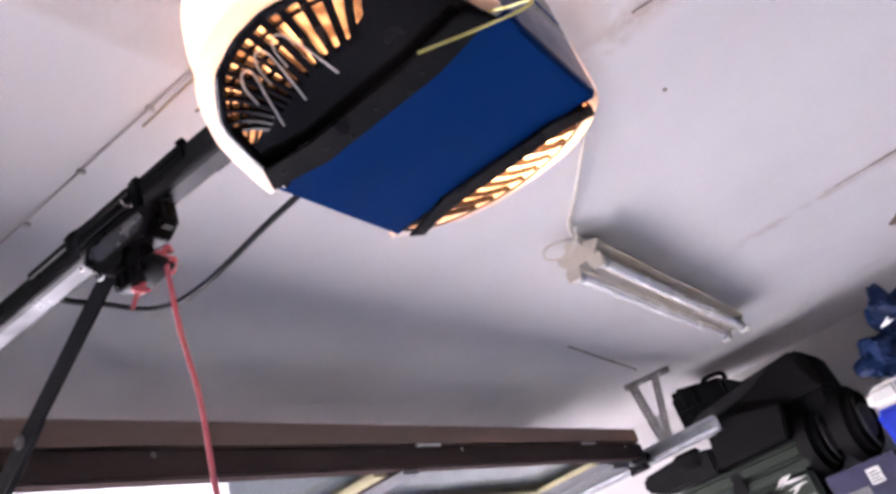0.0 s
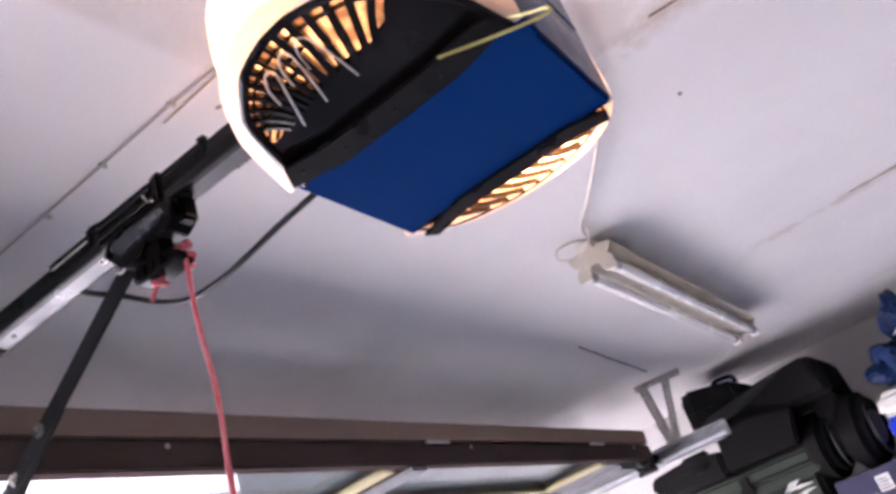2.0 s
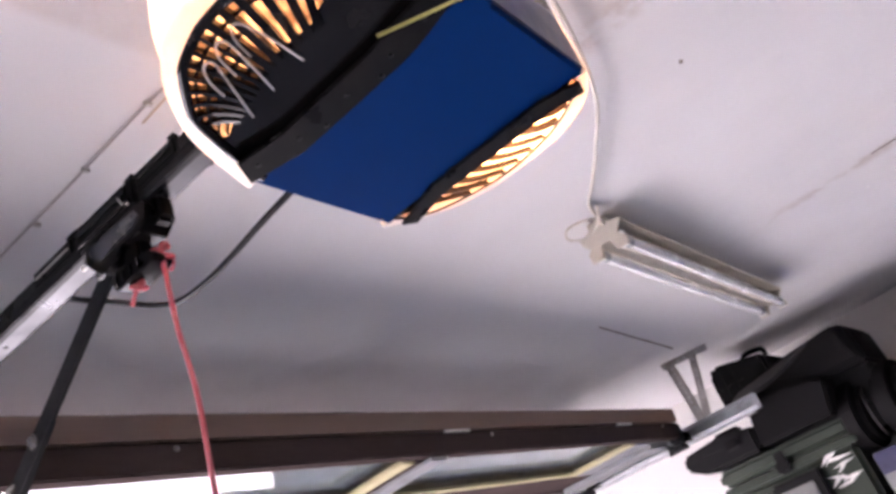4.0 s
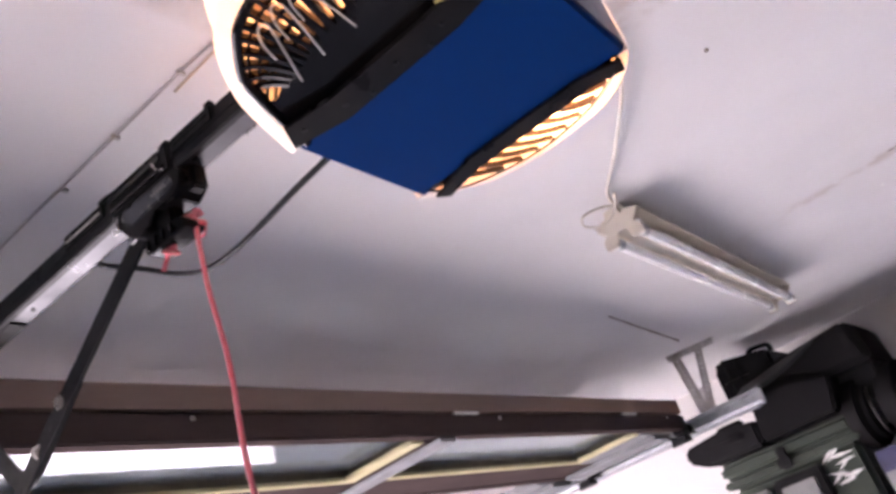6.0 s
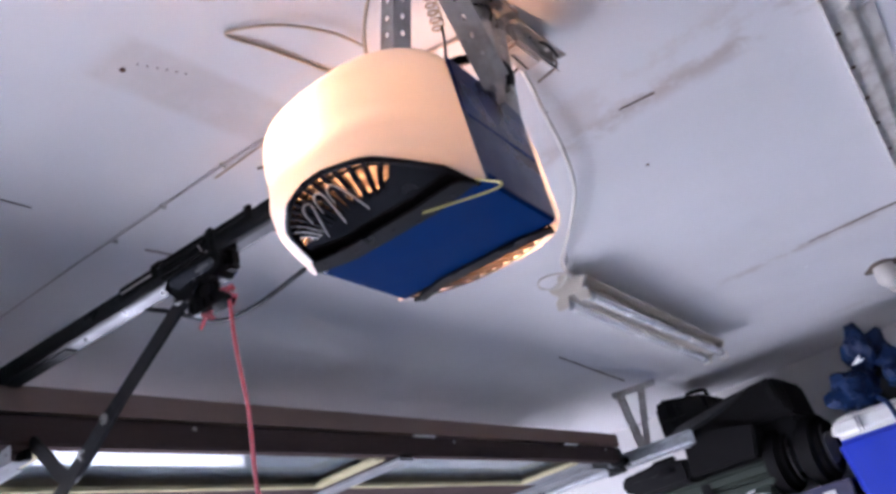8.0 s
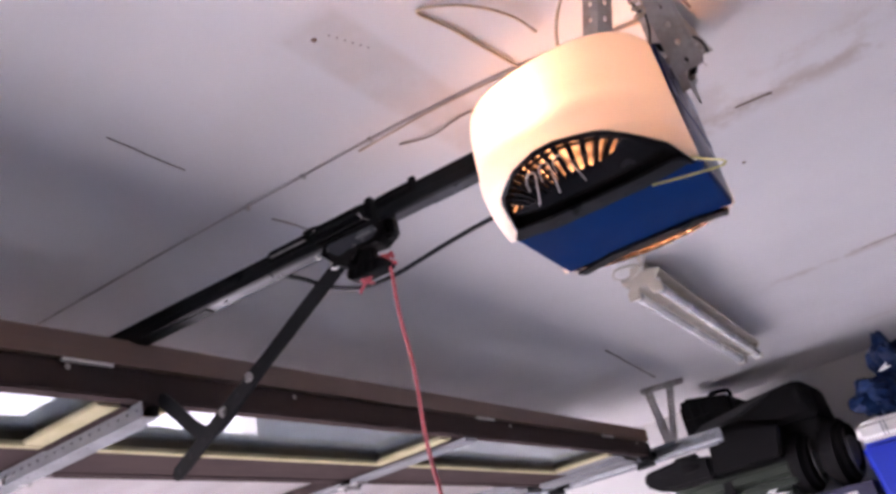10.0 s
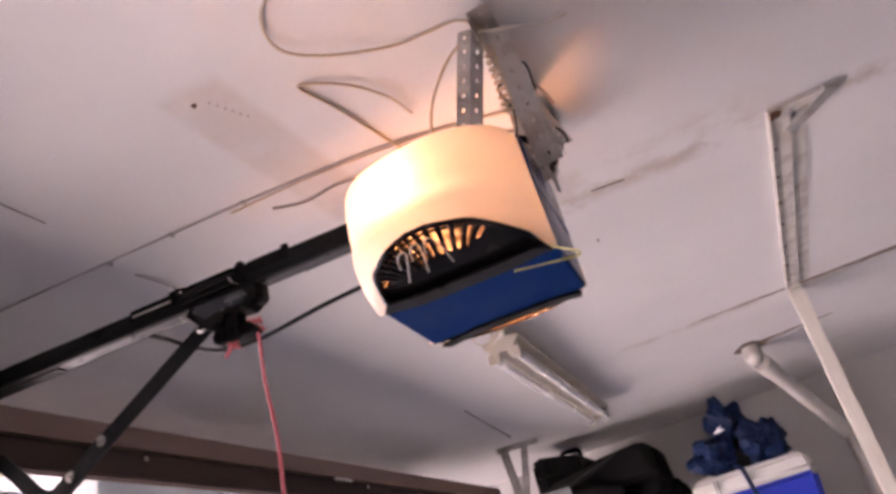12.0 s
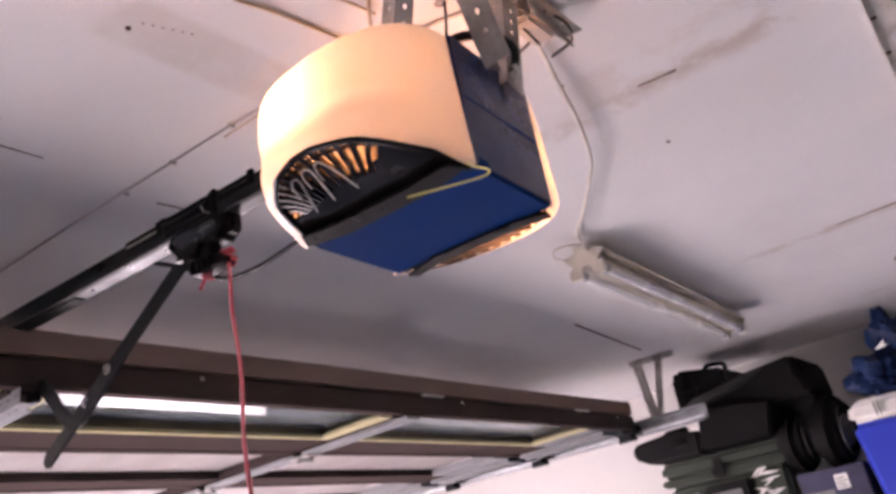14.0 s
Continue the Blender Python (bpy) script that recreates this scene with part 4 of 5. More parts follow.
    bulb = opener("bulb", bm, BULB, None, "lit warm bulb", 60)
    opener("bulb_socket", rod((bu, bv - s * 0.022, bw), (bu, s * (HV + 0.002), bw), 0.014, 16), PAPER, bulb, "white bulb socket")

opener("terminal_block", block((HU - 0.012, -HV + 0.006, -0.0005), (HU + 0.002, -HV + 0.03, 0.014), 0.002), BLUE, body)

# hanging steel of the opener
straps = thing("opener_hanger", (-0.15, 0.55, 2.27), "slotted steel angles hanging the opener from the ceiling", "hanger")
part("ceiling_angle", punched_angle((-0.150, 0.42, CZ - 0.004), (-0.170, 0.80, CZ - 0.004), (1, 0, 0), (0, 0, -1), 0.030, 0.03), DULL_STEEL, straps)
part("strap", punched_angle((-0.213, 0.450, 2.254), (-0.158, 0.450, 2.440), (-1, 0.05, 0.28), (0.55, 0.83, 0.0), 0.022, 0.024), DULL_STEEL, straps, "slotted strap, dark on its shaded side")
part("strap", punched_angle((-0.145, 0.543, 2.232), (-0.149, 0.474, 2.440), (0, 0.95, 0.3), (1, 0, 0), 0.036, 0.026), DULL_STEEL, straps)
part("strap", punched_angle((-0.141, 0.582, 2.228), (-0.150, 0.652, 2.440), (0, 1, -0.3), (-1, 0, 0), 0.034, 0.026), DULL_STEEL, straps)
part("strap_end", punched_angle((-0.160, 0.69, 2.432), (-0.148, 0.82, 2.418), (0.3, 0, -1), (1, 0.2, 0), 0.026, 0.022), DULL_STEEL, straps)
for p in ((-0.139, 0.595, 2.246), (-0.145, 0.50, 2.41), (-0.147, 0.665, 2.41)):
    part("bolt", bolt(p, (1, 0, 0), 0.007, 0.008), ZINC, straps)
coil = [Vector((-0.150 + 0.008 * math.cos(a), 0.480 + 0.008 * math.sin(a), 2.425 - 0.0045 * a / 2.2)) for a in [k * 0.7 for k in range(90)]]
spring = thing("coiled_wire", (-0.15, 0.48, 2.30), "coil of spare wire hanging beside the opener straps", "wire")
part("coil", sweep(bmesh.new(), coil, [(0.0016 * math.cos(k * math.pi / 3), 0.0016 * math.sin(k * math.pi / 3)) for k in range(6)]), CORD_CREAM, spring, "", 60)
part("wire_end", cable([coil[-1], coil[-1] + Vector((-0.004, 0.0, -0.03)), coil[-1] + Vector((-0.02, 0.01, -0.06))], 0.0016), CORD_BLACK, spring)

plug = thing("power_lead", (-0.15, 0.56, 2.27), "short black power lead at the opener's end", "cable")
part("lead", cable([(-0.185, 0.50, 2.262), (-0.165, 0.53, 2.285), (-0.145, 0.565, 2.290), (-0.134, 0.590, 2.287), (-0.130, 0.596, 2.268), (-0.140, 0.60, 2.25)], 0.006, 8), CORD_BLACK, plug, "", 60)
junction = thing("wire_bundle", (-0.16, 0.70, 2.42), "dark tangle of fixings and wire ends at the ceiling bracket", "wires")
rnd = random.Random(5)
for k in range(9):
    a = Vector((-0.16 + rnd.uniform(-0.02, 0.03), 0.55 + rnd.uniform(0, 0.27), 2.435))
    part("wire_end", cable([a, a + Vector((rnd.uniform(-0.02, 0.03), rnd.uniform(-0.02, 0.03), -0.02)), a + Vector((rnd.uniform(-0.03, 0.04), rnd.uniform(-0.03, 0.05), -0.035 - rnd.uniform(0, 0.03)))], 0.0022, 5, 6), CORD_GREY if k % 2 else CORD_BLACK, junction)
part("clamp", block((-0.185, 0.70, 2.395), (-0.145, 0.78, 2.445), 0.006), DULL_STEEL, junction)

# ---------------------------------------------------------------- wires
def wire(name, pts, r, material, label, steps=8):
    return solid(name, cable(pts, r, steps, 6), material, label, "wire", "loose wires", "", 60)


T = CZ - 0.003
wire("bell_wire", [(-0.14, 0.455, 2.432), (-0.166, 0.423, T - 0.004), (-0.215, 0.418, T), (-0.27, 0.403, T - 0.004), (-0.352, 0.345, T - 0.012), (-0.395, 0.296, T - 0.006), (-0.376, 0.234, T), (-0.30, 0.19, T), (-0.22, 0.17, T)], 0.0024, CORD_CREAM, "brown bell wire looped along the ceiling")
wire("bell_wire", [(-0.145, 0.46, 2.435), (-0.20, 0.45, 2.415), (-0.262, 0.478, 2.36), (-0.285, 0.53, 2.305), (-0.27, 0.56, 2.30), (-0.262, 0.54, 2.33)], 0.0024, CORD_CREAM, "cream bell wire hanging in a loop")
wire("bell_wire", [(-0.323, 0.569, T - 0.002), (-0.33, 0.50, T - 0.006), (-0.367, 0.429, T - 0.004), (-0.424, 0.388, T), (-0.412, 0.46, T), (-0.40, 0.55, T), (-0.385, 0.66, T)], 0.0024, CORD_CREAM, "bell wire with a kink stapled to the ceiling")
wire("stray_wire", [(-0.150, 0.45, 2.43), (-0.120, 0.455, 2.42), (-0.095, 0.475, 2.425), (-0.065, 0.50, 2.428), (-0.028, 0.52, 2.442)], 0.0022, CORD_WHITE, "short stiff pale wire end")
wire("ceiling_wire", [(-3.4, 0.40, T), (-2.2, 0.485, T), (-1.528, 0.524, T), (-1.128, 0.547, T), (-0.915, 0.564, T), (-0.68, 0.582, T), (-0.537, 0.599, T), (-0.392, 0.622, T), (-0.30, 0.65, T), (-0.18, 0.69, T)], 0.0019, CORD_PAINTED, "thin painted-over grey wire running along the ceiling")
for x, y in ((-0.683, 0.582), (-0.840, 0.571), (-0.984, 0.564)):
    solid("wire_staple", block((x - 0.003, y - 0.006, CZ - 0.007), (x + 0.003, y + 0.006, CZ - 0.0004), 0.001), DULL_STEEL, "small dull staple holding the ceiling wire", "staple", "wire staples")
wire("ceiling_wire", [(-0.66, 0.640, T), (-0.60, 0.662, T - 0.003), (-0.53, 0.66, T - 0.001), (-0.45, 0.680, T - 0.003), (-0.36, 0.70, T - 0.002), (-0.25, 0.735, T - 0.002), (-0.18, 0.765, T)], 0.0022, CORD_GREY, "thin dark wire running along the ceiling")
wire("ceiling_wire", [(-0.72, 0.595, T), (-0.55, 0.605, T), (-0.40, 0.63, T), (-0.28, 0.66, T), (-0.17, 0.70, T)], 0.0018, CORD_CREAM, "painted-over wire on the ceiling")
wire("ceiling_wire", [(-0.989, 0.632, T), (-0.975, 0.68, T - 0.006), (-0.98, 0.754, T - 0.002)], 0.002, CORD_GREY, "short wire end on the ceiling")
wire("yellow_wire", [(-0.160, 0.470, 2.082), (-0.140, 0.462, 2.064), (-0.122, 0.455, 2.050), (-0.119, 0.452, 2.043), (-0.130, 0.446, 2.040), (-0.160, 0.428, 2.038), (-0.194, 0.405, 2.035)], 0.0013, CORD_YELLOW, "loose yellow wire end below the opener")
wire("lamp_cord", [(-0.615, 1.69, 2.425), (-0.590, 1.60, 2.440), (-0.515, 1.49, 2.430), (-0.443, 1.387, 2.424), (-0.35, 1.249, 2.424), (-0.286, 1.095, 2.428), (-0.242, 0.952, 2.436), (-0.212, 0.858, 2.440), (-0.188, 0.772, 2.442), (-0.17, 0.70, 2.44)], 0.0042, CORD_WHITE, "off-white lamp cord draped along the ceiling")
wire("cord_loop", [(-0.60, 1.66, 2.425), (-0.625, 1.625, 2.43), (-0.665, 1.60, 2.425), (-0.685, 1.63, 2.415), (-0.655, 1.665, 2.41), (-0.61, 1.65, 2.42), (-0.575, 1.60, 2.43)], 0.0028, CORD_WHITE, "small loop of cord at the lamp's end")

# ---------------------------------------------------------------- fluorescent shop light
shop = thing("shop_light", (-0.660, 2.31, 2.378), "white twin-tube fluorescent shop light under the ceiling, switched off", "ceiling light", 2.7)


def shop_part(name, bm, material, parent=None, label="", smooth=0.0):
    return part(name, bm, material, parent or shop, label, smooth, True)


LY = 0.615
chan = flat_outline([(-0.060, 0.036), (-0.024, 0.048), (-0.022, 0.066), (0.022, 0.066), (0.024, 0.048), (0.060, 0.036), (0.060, 0.033), (0.020, 0.044), (0.020, 0.008), (-0.020, 0.008), (-0.020, 0.044), (-0.060, 0.033)], -LY, LY, "y")
housing = shop_part("housing", chan, LAMP_WHITE, None, "white enamelled housing and reflector")
for e in (-1, 1):
    out = [(-0.058, 0.040), (-0.036, 0.012), (-0.050, -0.002), (-0.050, -0.024), (-0.020, -0.024), (-0.012, 0.004), (0.012, 0.004), (0.020, -0.024), (0.050, -0.024), (0.050, -0.002), (0.036, 0.012), (0.058, 0.040), (0.024, 0.050), (0.022, 0.067), (-0.022, 0.067), (-0.024, 0.050)]
    shop_part("end_plate", flat_outline(out, e * (LY + 0.001), e * (LY + 0.012), "y"), LAMP_WHITE, housing, "white notched end plate")
    for x in (-0.034, 0.034):
        shop_part("socket", block((x - 0.013, e * LY - (0.014 if e > 0 else 0.0), -0.022), (x + 0.013, e * LY + (0.0 if e > 0 else 0.014), 0.018), 0.003), PAPER, housing)
for x in (-0.034, 0.034):
    tb = shop_part("tube", rod((x, -LY + 0.02, -0.003), (x, LY - 0.02, -0.003), 0.0130, 24), TUBE, None, "unlit white fluorescent tube", 40)
    for e in (-1, 1):
        shop_part("tube_cap", rod((x, e * (LY - 0.045), -0.003), (x, e * (LY - 0.016), -0.003), 0.0137, 24), GALV, tb, "metal tube cap", 40)
for y in (-0.5, 0.5):
    shop_part("hook", rod((0, y, 0.066), (0, y, 0.0695), 0.006, 10), ZINC)

# ---------------------------------------------------------------- ceiling strip, post and pipe
strip = thing("ceiling_strip", (0.20, 1.7, 2.44), "rust-flecked painted metal strip nailed along the ceiling", "strip")
sa, sb = Vector((0.245, 1.10, CZ)), Vector((0.197, 2.33, CZ))
sd = (sb - sa).normalized()
sn = Vector((-sd.y, sd.x, 0))


def strip_box(a, b, s0, s1, z0, z1, bevel=0.001):
    m = Matrix((( sd.x, -sn.x, 0, sa.x), (sd.y, -sn.y, 0, sa.y), (0, 0, 1, CZ), (0, 0, 0, 1)))
    return block((a, s0, z0), (b, s1, z1), bevel, 2, None, m)


Ls = (sb - sa).length
part("flat", strip_box(0, Ls, -0.018, 0.024, -0.012, -0.0005), STRIP, strip)
part("flange", strip_box(0.0, Ls, -0.021, -0.018, -0.020, -0.0005), STRIP, strip)
part("backing_board", strip_box(0.13, Ls - 0.01, 0.0245, 0.060, -0.0025, -0.0005, 0.0), STRIP, strip)
for d in (0.02, 0.16, 0.31, 0.47, 0.62, 0.80, 0.97, 1.12):
    part("nail", bolt(sa + sd * d + sn * 0.013 + Vector((0, 0, -0.012)), (0, 0, -1), 0.004, 0.003), RUST, strip)
part("end_tab", strip_box(-0.01, 0.02, -0.02, 0.11, -0.010, -0.0005), STRIP, strip)
part("end_bolt", bolt(sa + Vector((-0.005, 0.0, -0.013)), (0, 0, -1), 0.008, 0.008), RUST, strip)
# Flat grey bar in place of the shadow cast off the strip's end.
part("strip_end_shadow", flat_outline([(0.268, 1.215), (0.254, 1.190), (0.338, 1.085), (0.368, 1.098)], CZ - 0.016, CZ - 0.003, "z"), DULL_STEEL, strip, "flat grey bar for the strip end's shadow")

solid("timber_post", block((0.182, 2.362, 0.0302), (0.228, 2.44, CZ - 0.0005), 0.003), PAINTED_WOOD, "white painted timber post from floor to ceiling", "post")

pipe = thing("vent_pipe", (0.0, 3.0, 2.43), "white plastic vent pipe sloping from the ceiling to the wall", "pipe")
PA, PB = Vector((-0.012, 2.94, 2.405)), Vector((0.222, 3.64, 2.105))
PB0 = PA.lerp(PB, 0.10)
part("pipe_run", rod(PB0, PB, 0.031, 24), PVC, pipe, "", 40)
part("coupling", rod(PA.lerp(PB, 0.07), PA.lerp(PB, 0.17), 0.037, 24), PVC, pipe, "", 40)
bm = bmesh.new()
bmesh.ops.create_uvsphere(bm, u_segments=24, v_segments=14, radius=0.038, matrix=Matrix.Translation(PA))
part("elbow", rod(PA, (PA.x, PA.y, CZ - 0.004), 0.036, 24, bm), PVC, pipe, "", 50)
part("ceiling_collar", flat_outline([(PA.x + (0.062 + 0.012 * math.sin(3 * a)) * math.cos(a), PA.y + (0.062 + 0.012 * math.sin(3 * a)) * math.sin(a)) for a in [k * math.pi / 12 for k in range(24)]], CZ - 0.004, CZ - 0.0005, "z"), CRACK, pipe, "dark ragged collar at the ceiling hole")
sliver(ragged((0.03, 2.93), (0.32, 2.88), 0.03, 0.004, 10, 0.004, 9), "ceiling_crack", "dark tapering sliver on the ceiling beside the pipe")
bm = bmesh.new()
bmesh.ops.create_uvsphere(bm, u_segments=20, v_segments=12, radius=0.032, matrix=Matrix.Translation(PB))
part("lower_elbow", bm, PVC, pipe, "", 50)
part("down_pipe", rod(PB, (PB.x, PB.y, 0.031), 0.024, 20), PVC, pipe, "", 40)

for x, y in ((-0.19, 2.57), (-0.217, 1.365), (-0.25, 0.98)):
    solid("plaster_chip", flat_outline([(x + 0.004 * math.cos(a) * (1 + 0.3 * math.sin(3 * a)), y + 0.006 * math.sin(a)) for a in [k * math.pi / 5 for k in range(10)]], CZ - 0.002, CZ - 0.0003, "z"), PAPER if y > 2 else CRACK, "small chipped spot in the ceiling paint", "chip", "ceiling chips")
solid("old_screw", bolt((-0.566, 0.32, CZ - 0.0005), (0, 0, -1), 0.0030, 0.003), RUST, "rusty screw sticking out of the ceiling", "screw")
for k in range(6):
    solid("screw_hole", rod((-0.545 + 0.012 * k * 0.35, 0.33 + 0.013 * k, CZ - 0.0015), (-0.545 + 0.012 * k * 0.35, 0.33 + 0.013 * k, CZ - 0.0003), 0.0018, 8), CORD_GREY, "rusty screw hole in the ceiling", "hole", "screw holes")

# ---------------------------------------------------------------- shelf with stored things
SH = 1.60
shelf = thing("storage_shelf", (-0.6, 3.62, 0.03), "plain timber storage shelf along the wall, fully loaded", "shelf")
part("shelf_board", block((-1.50, 3.28, SH - 0.03), (0.16, 3.985, SH), 0.003), PAINTED_WOOD, shelf)
for x in (-1.46, 0.08):
    for y in (3.30, 3.93):
        part("shelf_leg", block((x, y, 0.0302), (x + 0.04, y + 0.04, SH - 0.03), 0.003), PAINTED_WOOD, shelf)

green = thing("green_tote", (-1.0, 3.6, SH), "olive green plastic storage tote with a dark latch and scuffs", "storage tote")
GX0, GX1, GY0, GY1 = -1.356, -0.785, 3.40, 3.86
part("tub", block((GX0 + 0.02, GY0 + 0.02, SH), (GX1 - 0.02, GY1 - 0.02, 1.905), 0.02, 3), GREEN, green, "", 40)
part("rim", block((GX0, GY0, 1.905), (GX1, GY1, 1.935), 0.008), GREEN, green, "", 40)
part("lid", block((GX0 + 0.004, GY0 + 0.004, 1.939), (GX1 - 0.004, GY1 - 0.004, 2.005), 0.018, 3), GREEN, green, "", 40)
for x in (-1.08,):
    part("latch_strap", block((x - 0.02, GY0 - 0.004, 1.90), (x + 0.02, GY0 + 0.003, 1.985), 0.003), BLACK_CASE, green)
    part("latch", block((x - 0.03, GY0 - 0.015, 1.905), (x + 0.03, GY0 - 0.0045, 1.945), 0.005), BLACK_CASE, green, "dark plastic latch")
part("handle_plate", block((-1.17, GY0 - 0.012, 1.66), (-0.96, GY0 + 0.019, 1.875), 0.012), BLACK_CASE, green, "black moulded handle plate")
part("handle_cup", block((-1.275, GY0 - 0.010, 1.775), (-1.19, GY0 + 0.019, 1.86), 0.008), GREY_PLASTIC, green)
part("handle_cup", block((-1.258, GY0 - 0.014, 1.79), (-1.208, GY0 - 0.0102, 1.845), 0.001), BLACK_CASE, green)
part("handle_grip", block((-1.14, GY0 - 0.022, 1.76), (-1.00, GY0 - 0.0125, 1.84), 0.004), GREY_PLASTIC, green)
rnd = random.Random(11)
for k in range(12):
    x, z = rnd.uniform(-0.93, -0.83), rnd.uniform(1.78, 1.895)
    a, l, w = rnd.uniform(-0.4, 0.6), rnd.uniform(0.02, 0.06), rnd.uniform(0.004, 0.010)
    c, s_ = math.cos(a), math.sin(a)
    q = [(x - l * c, z - l * s_), (x - w * s_, z + w * c), (x + l * c, z + l * s_), (x + w * s_ * 0.4, z - w * c * 0.6)]
    part("scuff", flat_outline(q, GY0 + 0.0185, GY0 + 0.0202, "y"), PAPER, green, "pale scuff mark")


def hull(points, bevel=0.01, seg=2):
    """A rounded convex body through the given corners."""
    bm = bmesh.new()
    for p in points:
        bm.verts.new(p)
    bmesh.ops.convex_hull(bm, input=bm.verts)
    bmesh.ops.dissolve_limit(bm, angle_limit=radians(2), verts=bm.verts, edges=bm.edges)
    bmesh.ops.bevel(bm, geom=list(bm.edges), offset=bevel, segments=seg, affect="EDGES", clamp_overlap=True)
    return bm


def prism(outline, y0, y1, bevel=0.01):
    return hull([(x, y, z) for x, z in outline for y in (y0, y1)], bevel)


case = thing("hard_case", (-0.9, 3.6, 2.006), "large black hard case with a carry handle, on the tote", "case")
part("case_shell", prism([(-1.195, 2.215), (-1.195, 2.372), (-1.165, 2.402), (-0.95, 2.362), (-0.95, 2.16), (-1.12, 2.15)], 3.43, 3.80, 0.014), BLACK_CASE, case, "", 30)
part("case_body", block((-1.11, 3.47, 2.006), (-0.62, 3.82, 2.20), 0.012), BLACK_CASE, case, "", 30)
part("case_handle", cable([(-1.050, 3.50, 2.372), (-1.040, 3.50, 2.394), (-1.005, 3.50, 2.396), (-0.96, 3.50, 2.386), (-0.952, 3.50, 2.355)], 0.011, 6, 8), BLACK_PLASTIC, case, "moulded black carry handle", 40)
for x in (-1.150, -1.100):
    part("case_rib", block((x, 3.421, 2.22), (x + 0.012, 3.4295, 2.37), 0.003), BLACK_CASE, case)
part("case_seam", block((-1.190, 3.4235, 2.300), (-1.06, 3.4297, 2.306), 0.001), BLACK_PLASTIC, case)

SLATE = surface("grey_black_vinyl", (0.016, 0.0145, 0.015), (0.024, 0.022, 0.022), 0.5, 0, 6, 300, 0.6, 0.15)
bag = thing("black_bag", (-0.75, 3.6, 2.14), "black vinyl suitcase with a sloping top leaning on the case", "bag")
part("bag_body", prism([(-1.10, 2.19), (-1.10, 2.258), (-0.876, 2.297), (-0.645, 2.318), (-0.608, 2.292), (-0.598, 2.145), (-0.76, 2.15)], 3.39, 3.75, 0.012), NYLON, bag, "", 30)
part("bag_flap", hull([(-1.175, 3.375, 2.208), (-0.933, 3.355, 2.240), (-0.735, 3.375, 2.308), (-1.10, 3.389, 2.255), (-1.0, 3.389, 2.215), (-0.80, 3.389, 2.262)], 0.003), SLATE, bag, "lighter grey-black sloping flap", 30)
part("bag_panel", prism([(-0.925, 2.228), (-0.728, 2.300), (-0.640, 2.304), (-0.618, 2.165), (-0.76, 2.168)], 3.374, 3.3895, 0.004), NYLON, bag, "", 30)
part("bag_tab", block((-0.668, 3.366, 2.215), (-0.645, 3.3735, 2.275), 0.003), BLACK_CASE, bag)
# Black block stands for the dark folded shadow below the suitcase.
part("fold_shadow", prism([(-1.11, 2.02), (-1.085, 2.195), (-0.91, 2.188), (-0.765, 2.150), (-0.80, 2.02)], 3.345, 3.465, 0.010), NYLON, bag, "black block for the shadowed folds under the suitcase", 30)

tool = thing("tapered_black_case", (-1.25, 3.5, 2.01), "tapered black plastic tool case jutting past the tote", "case")
part("tool_shell", prism([(-1.445, 2.058), (-1.434, 2.115), (-1.257, 2.132), (-1.112, 2.112), (-1.115, 2.012), (-1.36, 2.012)], 3.36, 3.62, 0.012), BLACK_CASE, tool, "", 30)
part("tool_latch", block((-1.24, 3.351, 2.06), (-1.17, 3.3595, 2.10), 0.003), BLACK_PLASTIC, tool)
part("tool_handle", block((-1.30, 3.42, 2.122), (-1.18, 3.46, 2.150), 0.010), BLACK_CASE, tool)
part("tool_seam", block((-1.43, 3.3565, 2.082), (-1.125, 3.3598, 2.087), 0.001), BLACK_PLASTIC, tool)

for k, (x, z, r) in enumerate(((-0.748, 1.990, 0.138), (-0.598, 1.985, 0.146))):
    wheel = thing("rubber_wheel", (x, 3.5, z - r), "black rubber wheel with a grey rim leaning beside the tote", "wheel", group="rubber wheels")
    bm = rod((x - 0.052, 3.535, z + 0.006), (x + 0.052, 3.515, z - 0.006), r, 28)
    bmesh.ops.bevel(bm, geom=[e for e in bm.edges if len(e.link_faces) == 2 and any(len(f.verts) > 6 for f in e.link_faces)], offset=0.028, segments=3, affect="EDGES")
    part("tyre", bm, NYLON, wheel, "", 40)
    # Raised rings in paler vinyl carry the highlight on the tyres.
    for side in (-1, 1):
        ring = [Vector((x + side * 0.052, 3.525 - side * 0.010 + r * 0.70 * math.cos(a), z - side * 0.006 + r * 0.70 * math.sin(a))) for a in [q * math.pi / 16 for q in range(33)]]
        part("sidewall_ring", sweep(bmesh.new(), ring, [(0.006 * math.cos(q * math.pi / 3), 0.006 * math.sin(q * math.pi / 3)) for q in range(6)]), SLATE, wheel, "raised ring on the sidewall, paler for its shine", 50)
    part("rim", rod((x - 0.057, 3.536, z + 0.007), (x + 0.057, 3.514, z - 0.007), r * 0.45, 20), GREY_PLASTIC, wheel, "dull grey rim", 40)

card = thing("printed_box", (-0.42, 3.5, SH), "dark violet printed carton with a white label", "carton")
part("carton", block((-0.765, 3.38, SH), (-0.505, 3.66, 1.840), 0.004), LILAC, card)
lab = part("label", block((-0.625, 3.376, 1.755), (-0.575, 3.3795, 1.812)), PAPER, card, "white paper label with small bars")
for k in range(4):
    part("bar", block((-0.620, 3.3745, 1.762 + 0.011 * k), (-0.581 - 0.006 * (k % 2), 3.3758, 1.767 + 0.011 * k)), INK, lab)
part("print_band", block((-0.763, 3.3765, 1.66), (-0.64, 3.3795, 1.76)), INK, card)

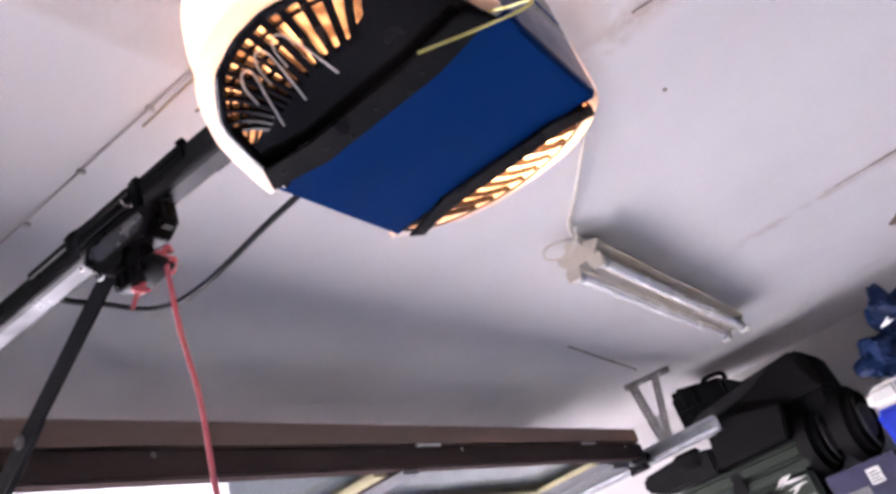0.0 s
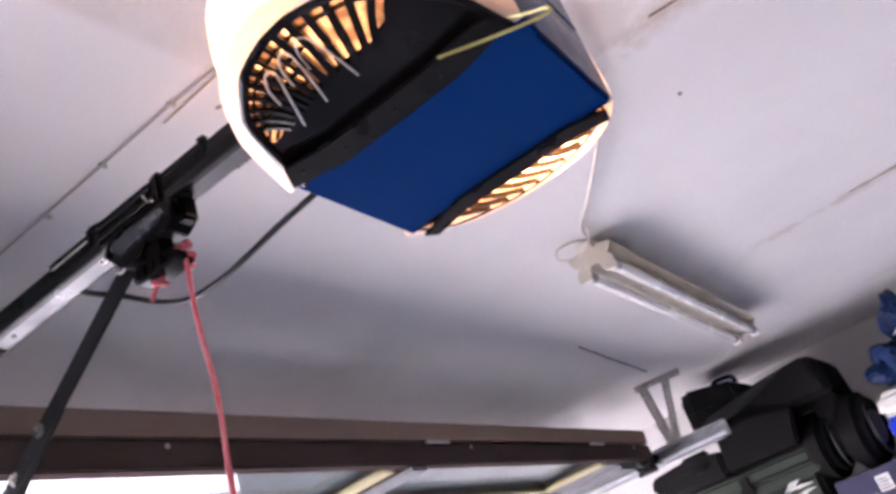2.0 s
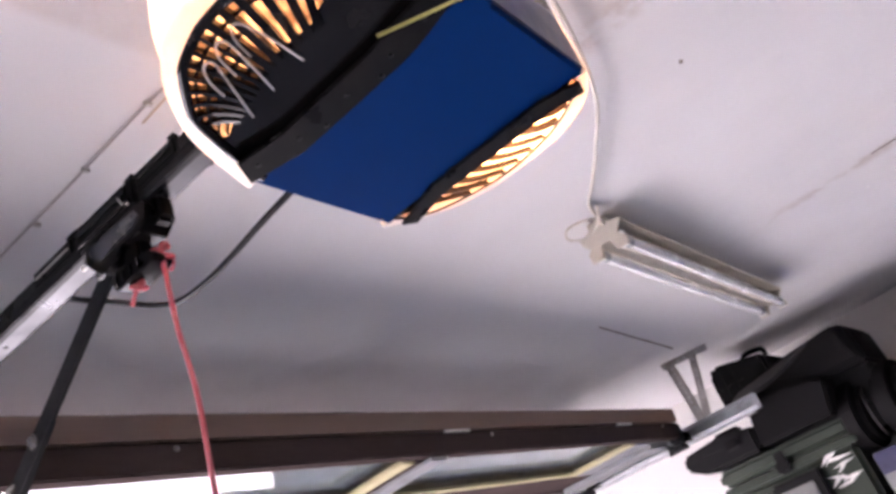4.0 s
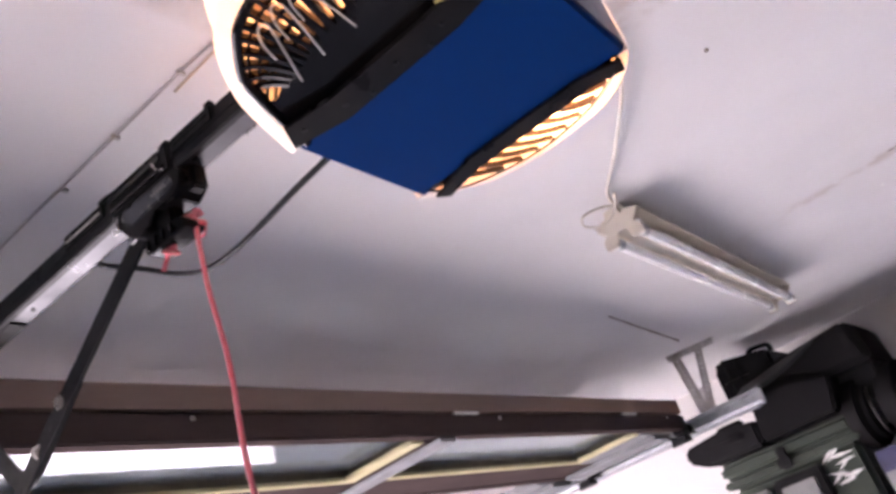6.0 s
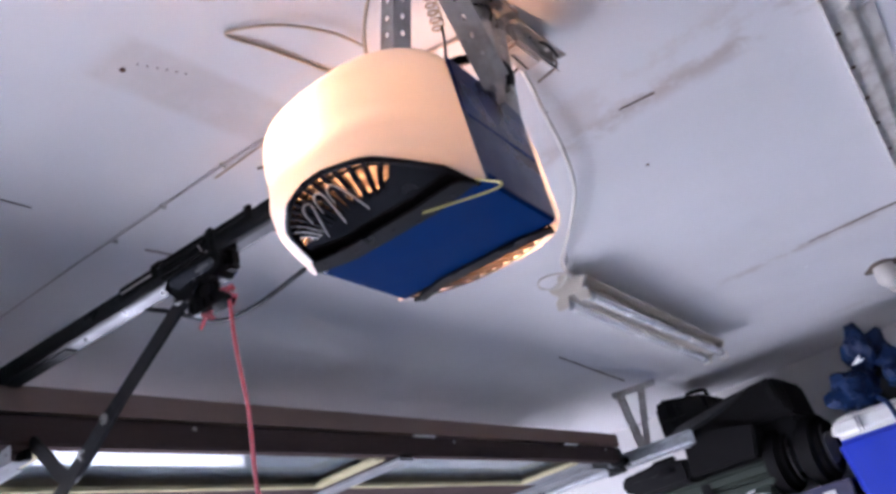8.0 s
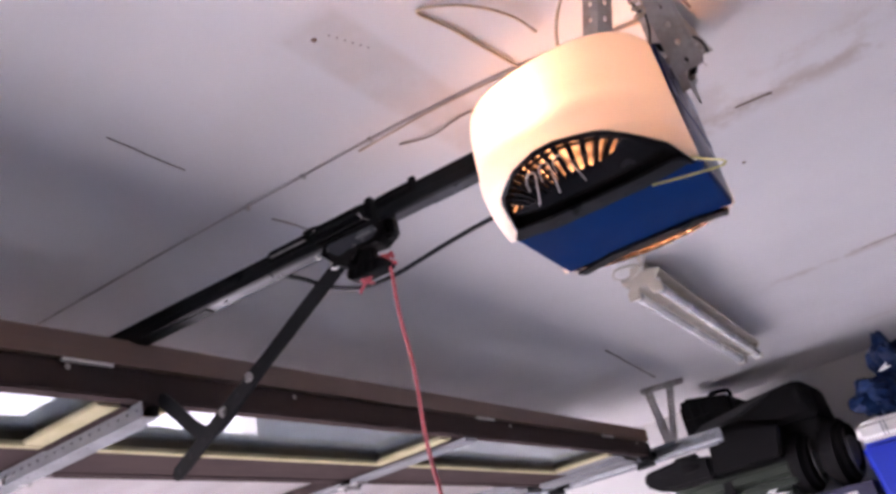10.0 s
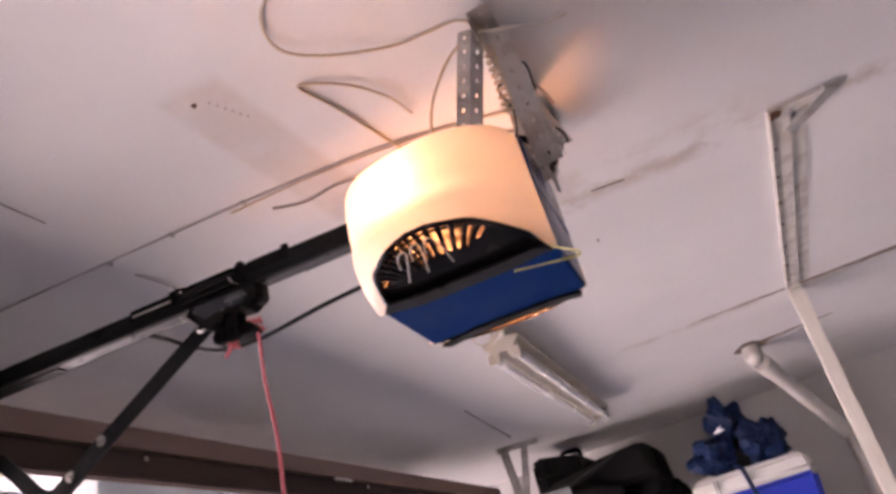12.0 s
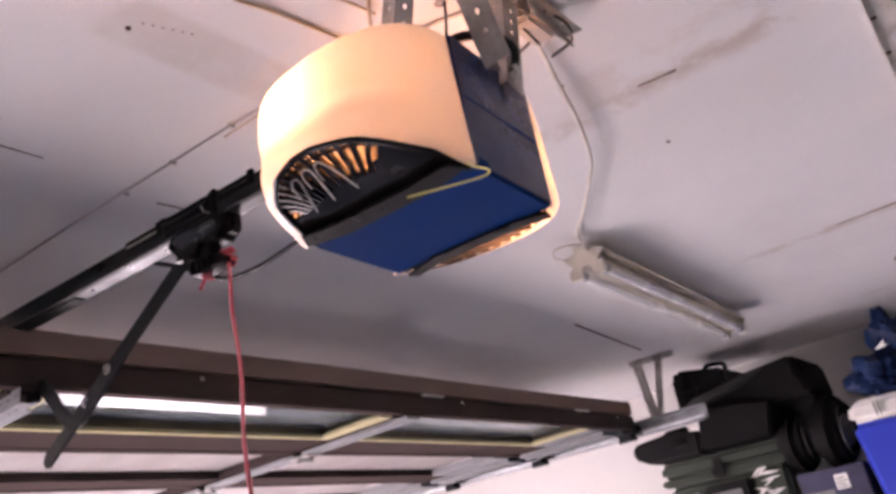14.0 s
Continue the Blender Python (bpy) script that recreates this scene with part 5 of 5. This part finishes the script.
cooler = thing("cool_box", (-0.2, 3.55, SH), "bright blue cool box with a thick white lid", "cool box")
part("cooler_body", hull([(-0.46, 3.38, SH), (0.0, 3.38, SH), (0.0, 3.72, SH), (-0.46, 3.72, SH), (-0.495, 3.35, 1.975), (0.03, 3.35, 1.975), (0.03, 3.75, 1.975), (-0.495, 3.75, 1.975)], 0.02, 3), COOLER_BLUE, cooler, "", 40)
part("cooler_lid", hull([(-0.500, 3.345, 1.977), (0.035, 3.345, 1.977), (0.035, 3.755, 1.977), (-0.500, 3.755, 1.977), (-0.485, 3.355, 2.062), (0.02, 3.355, 2.062), (0.02, 3.745, 2.062), (-0.485, 3.745, 2.062)], 0.024, 3), COOLER_WHITE, cooler, "white lid", 40)
for x in (-0.385, -0.370):
    part("lid_groove", block((x - 0.0015, 3.3395, 1.985), (x + 0.0015, 3.349, 2.045)), INK, cooler)
part("strap", cable([(-0.275, 3.36, 2.085), (-0.25, 3.335, 2.05), (-0.238, 3.328, 1.98), (-0.225, 3.335, 1.90), (-0.20, 3.34, 1.80)], 0.010, 6, 6), BAG_BLUE, cooler, "blue strap hanging over the lid")


def crumpled(centre, size, seed, rough=0.35):
    """A crumpled cloth lump, with folds and hollows."""
    bm = bmesh.new()
    bmesh.ops.create_icosphere(bm, subdivisions=4, radius=1)
    for v in bm.verts:
        d = v.co.normalized()
        q = d * 1.5 + Vector((seed * 3.1, seed * 1.7, seed))
        f = 1 + rough * (noise.noise(q) + 0.75 * abs(noise.noise(q * 2.0)) - 0.18 * abs(noise.noise(q * 4.1 + Vector((9, 2, 1)))))
        v.co = Vector((d.x * size[0] * f, d.y * size[1] * f, d.z * size[2] * f)) + Vector(centre)
        v.co.z = max(v.co.z, 2.064)
    return bm


cloth = thing("blue_bag", (-0.27, 3.5, 2.064), "crumpled dark blue nylon bag heaped on the cool box", "bag")
part("bag_lump", crumpled((-0.355, 3.43, 2.15), (0.095, 0.09, 0.075), 1, 0.5), BAG_BLUE, cloth, "", 28)
part("bag_top", crumpled((-0.250, 3.46, 2.268), (0.076, 0.075, 0.098), 2, 0.5), BAG_BLUE, cloth, "", 28)
part("bag_fold", crumpled((-0.13, 3.43, 2.15), (0.085, 0.08, 0.085), 3, 0.55), BAG_BLUE, cloth, "", 28)
part("bag_base", crumpled((-0.24, 3.50, 2.14), (0.14, 0.09, 0.085), 4, 0.4), NYLON, cloth, "dark inside of the bag", 28)
part("bag_mark", flat_outline([(-0.315, 2.232), (-0.285, 2.252), (-0.268, 2.262), (-0.276, 2.246), (-0.255, 2.240), (-0.29, 2.232)], 3.358, 3.3605, "y"), PAPER, cloth, "small white printed mark")
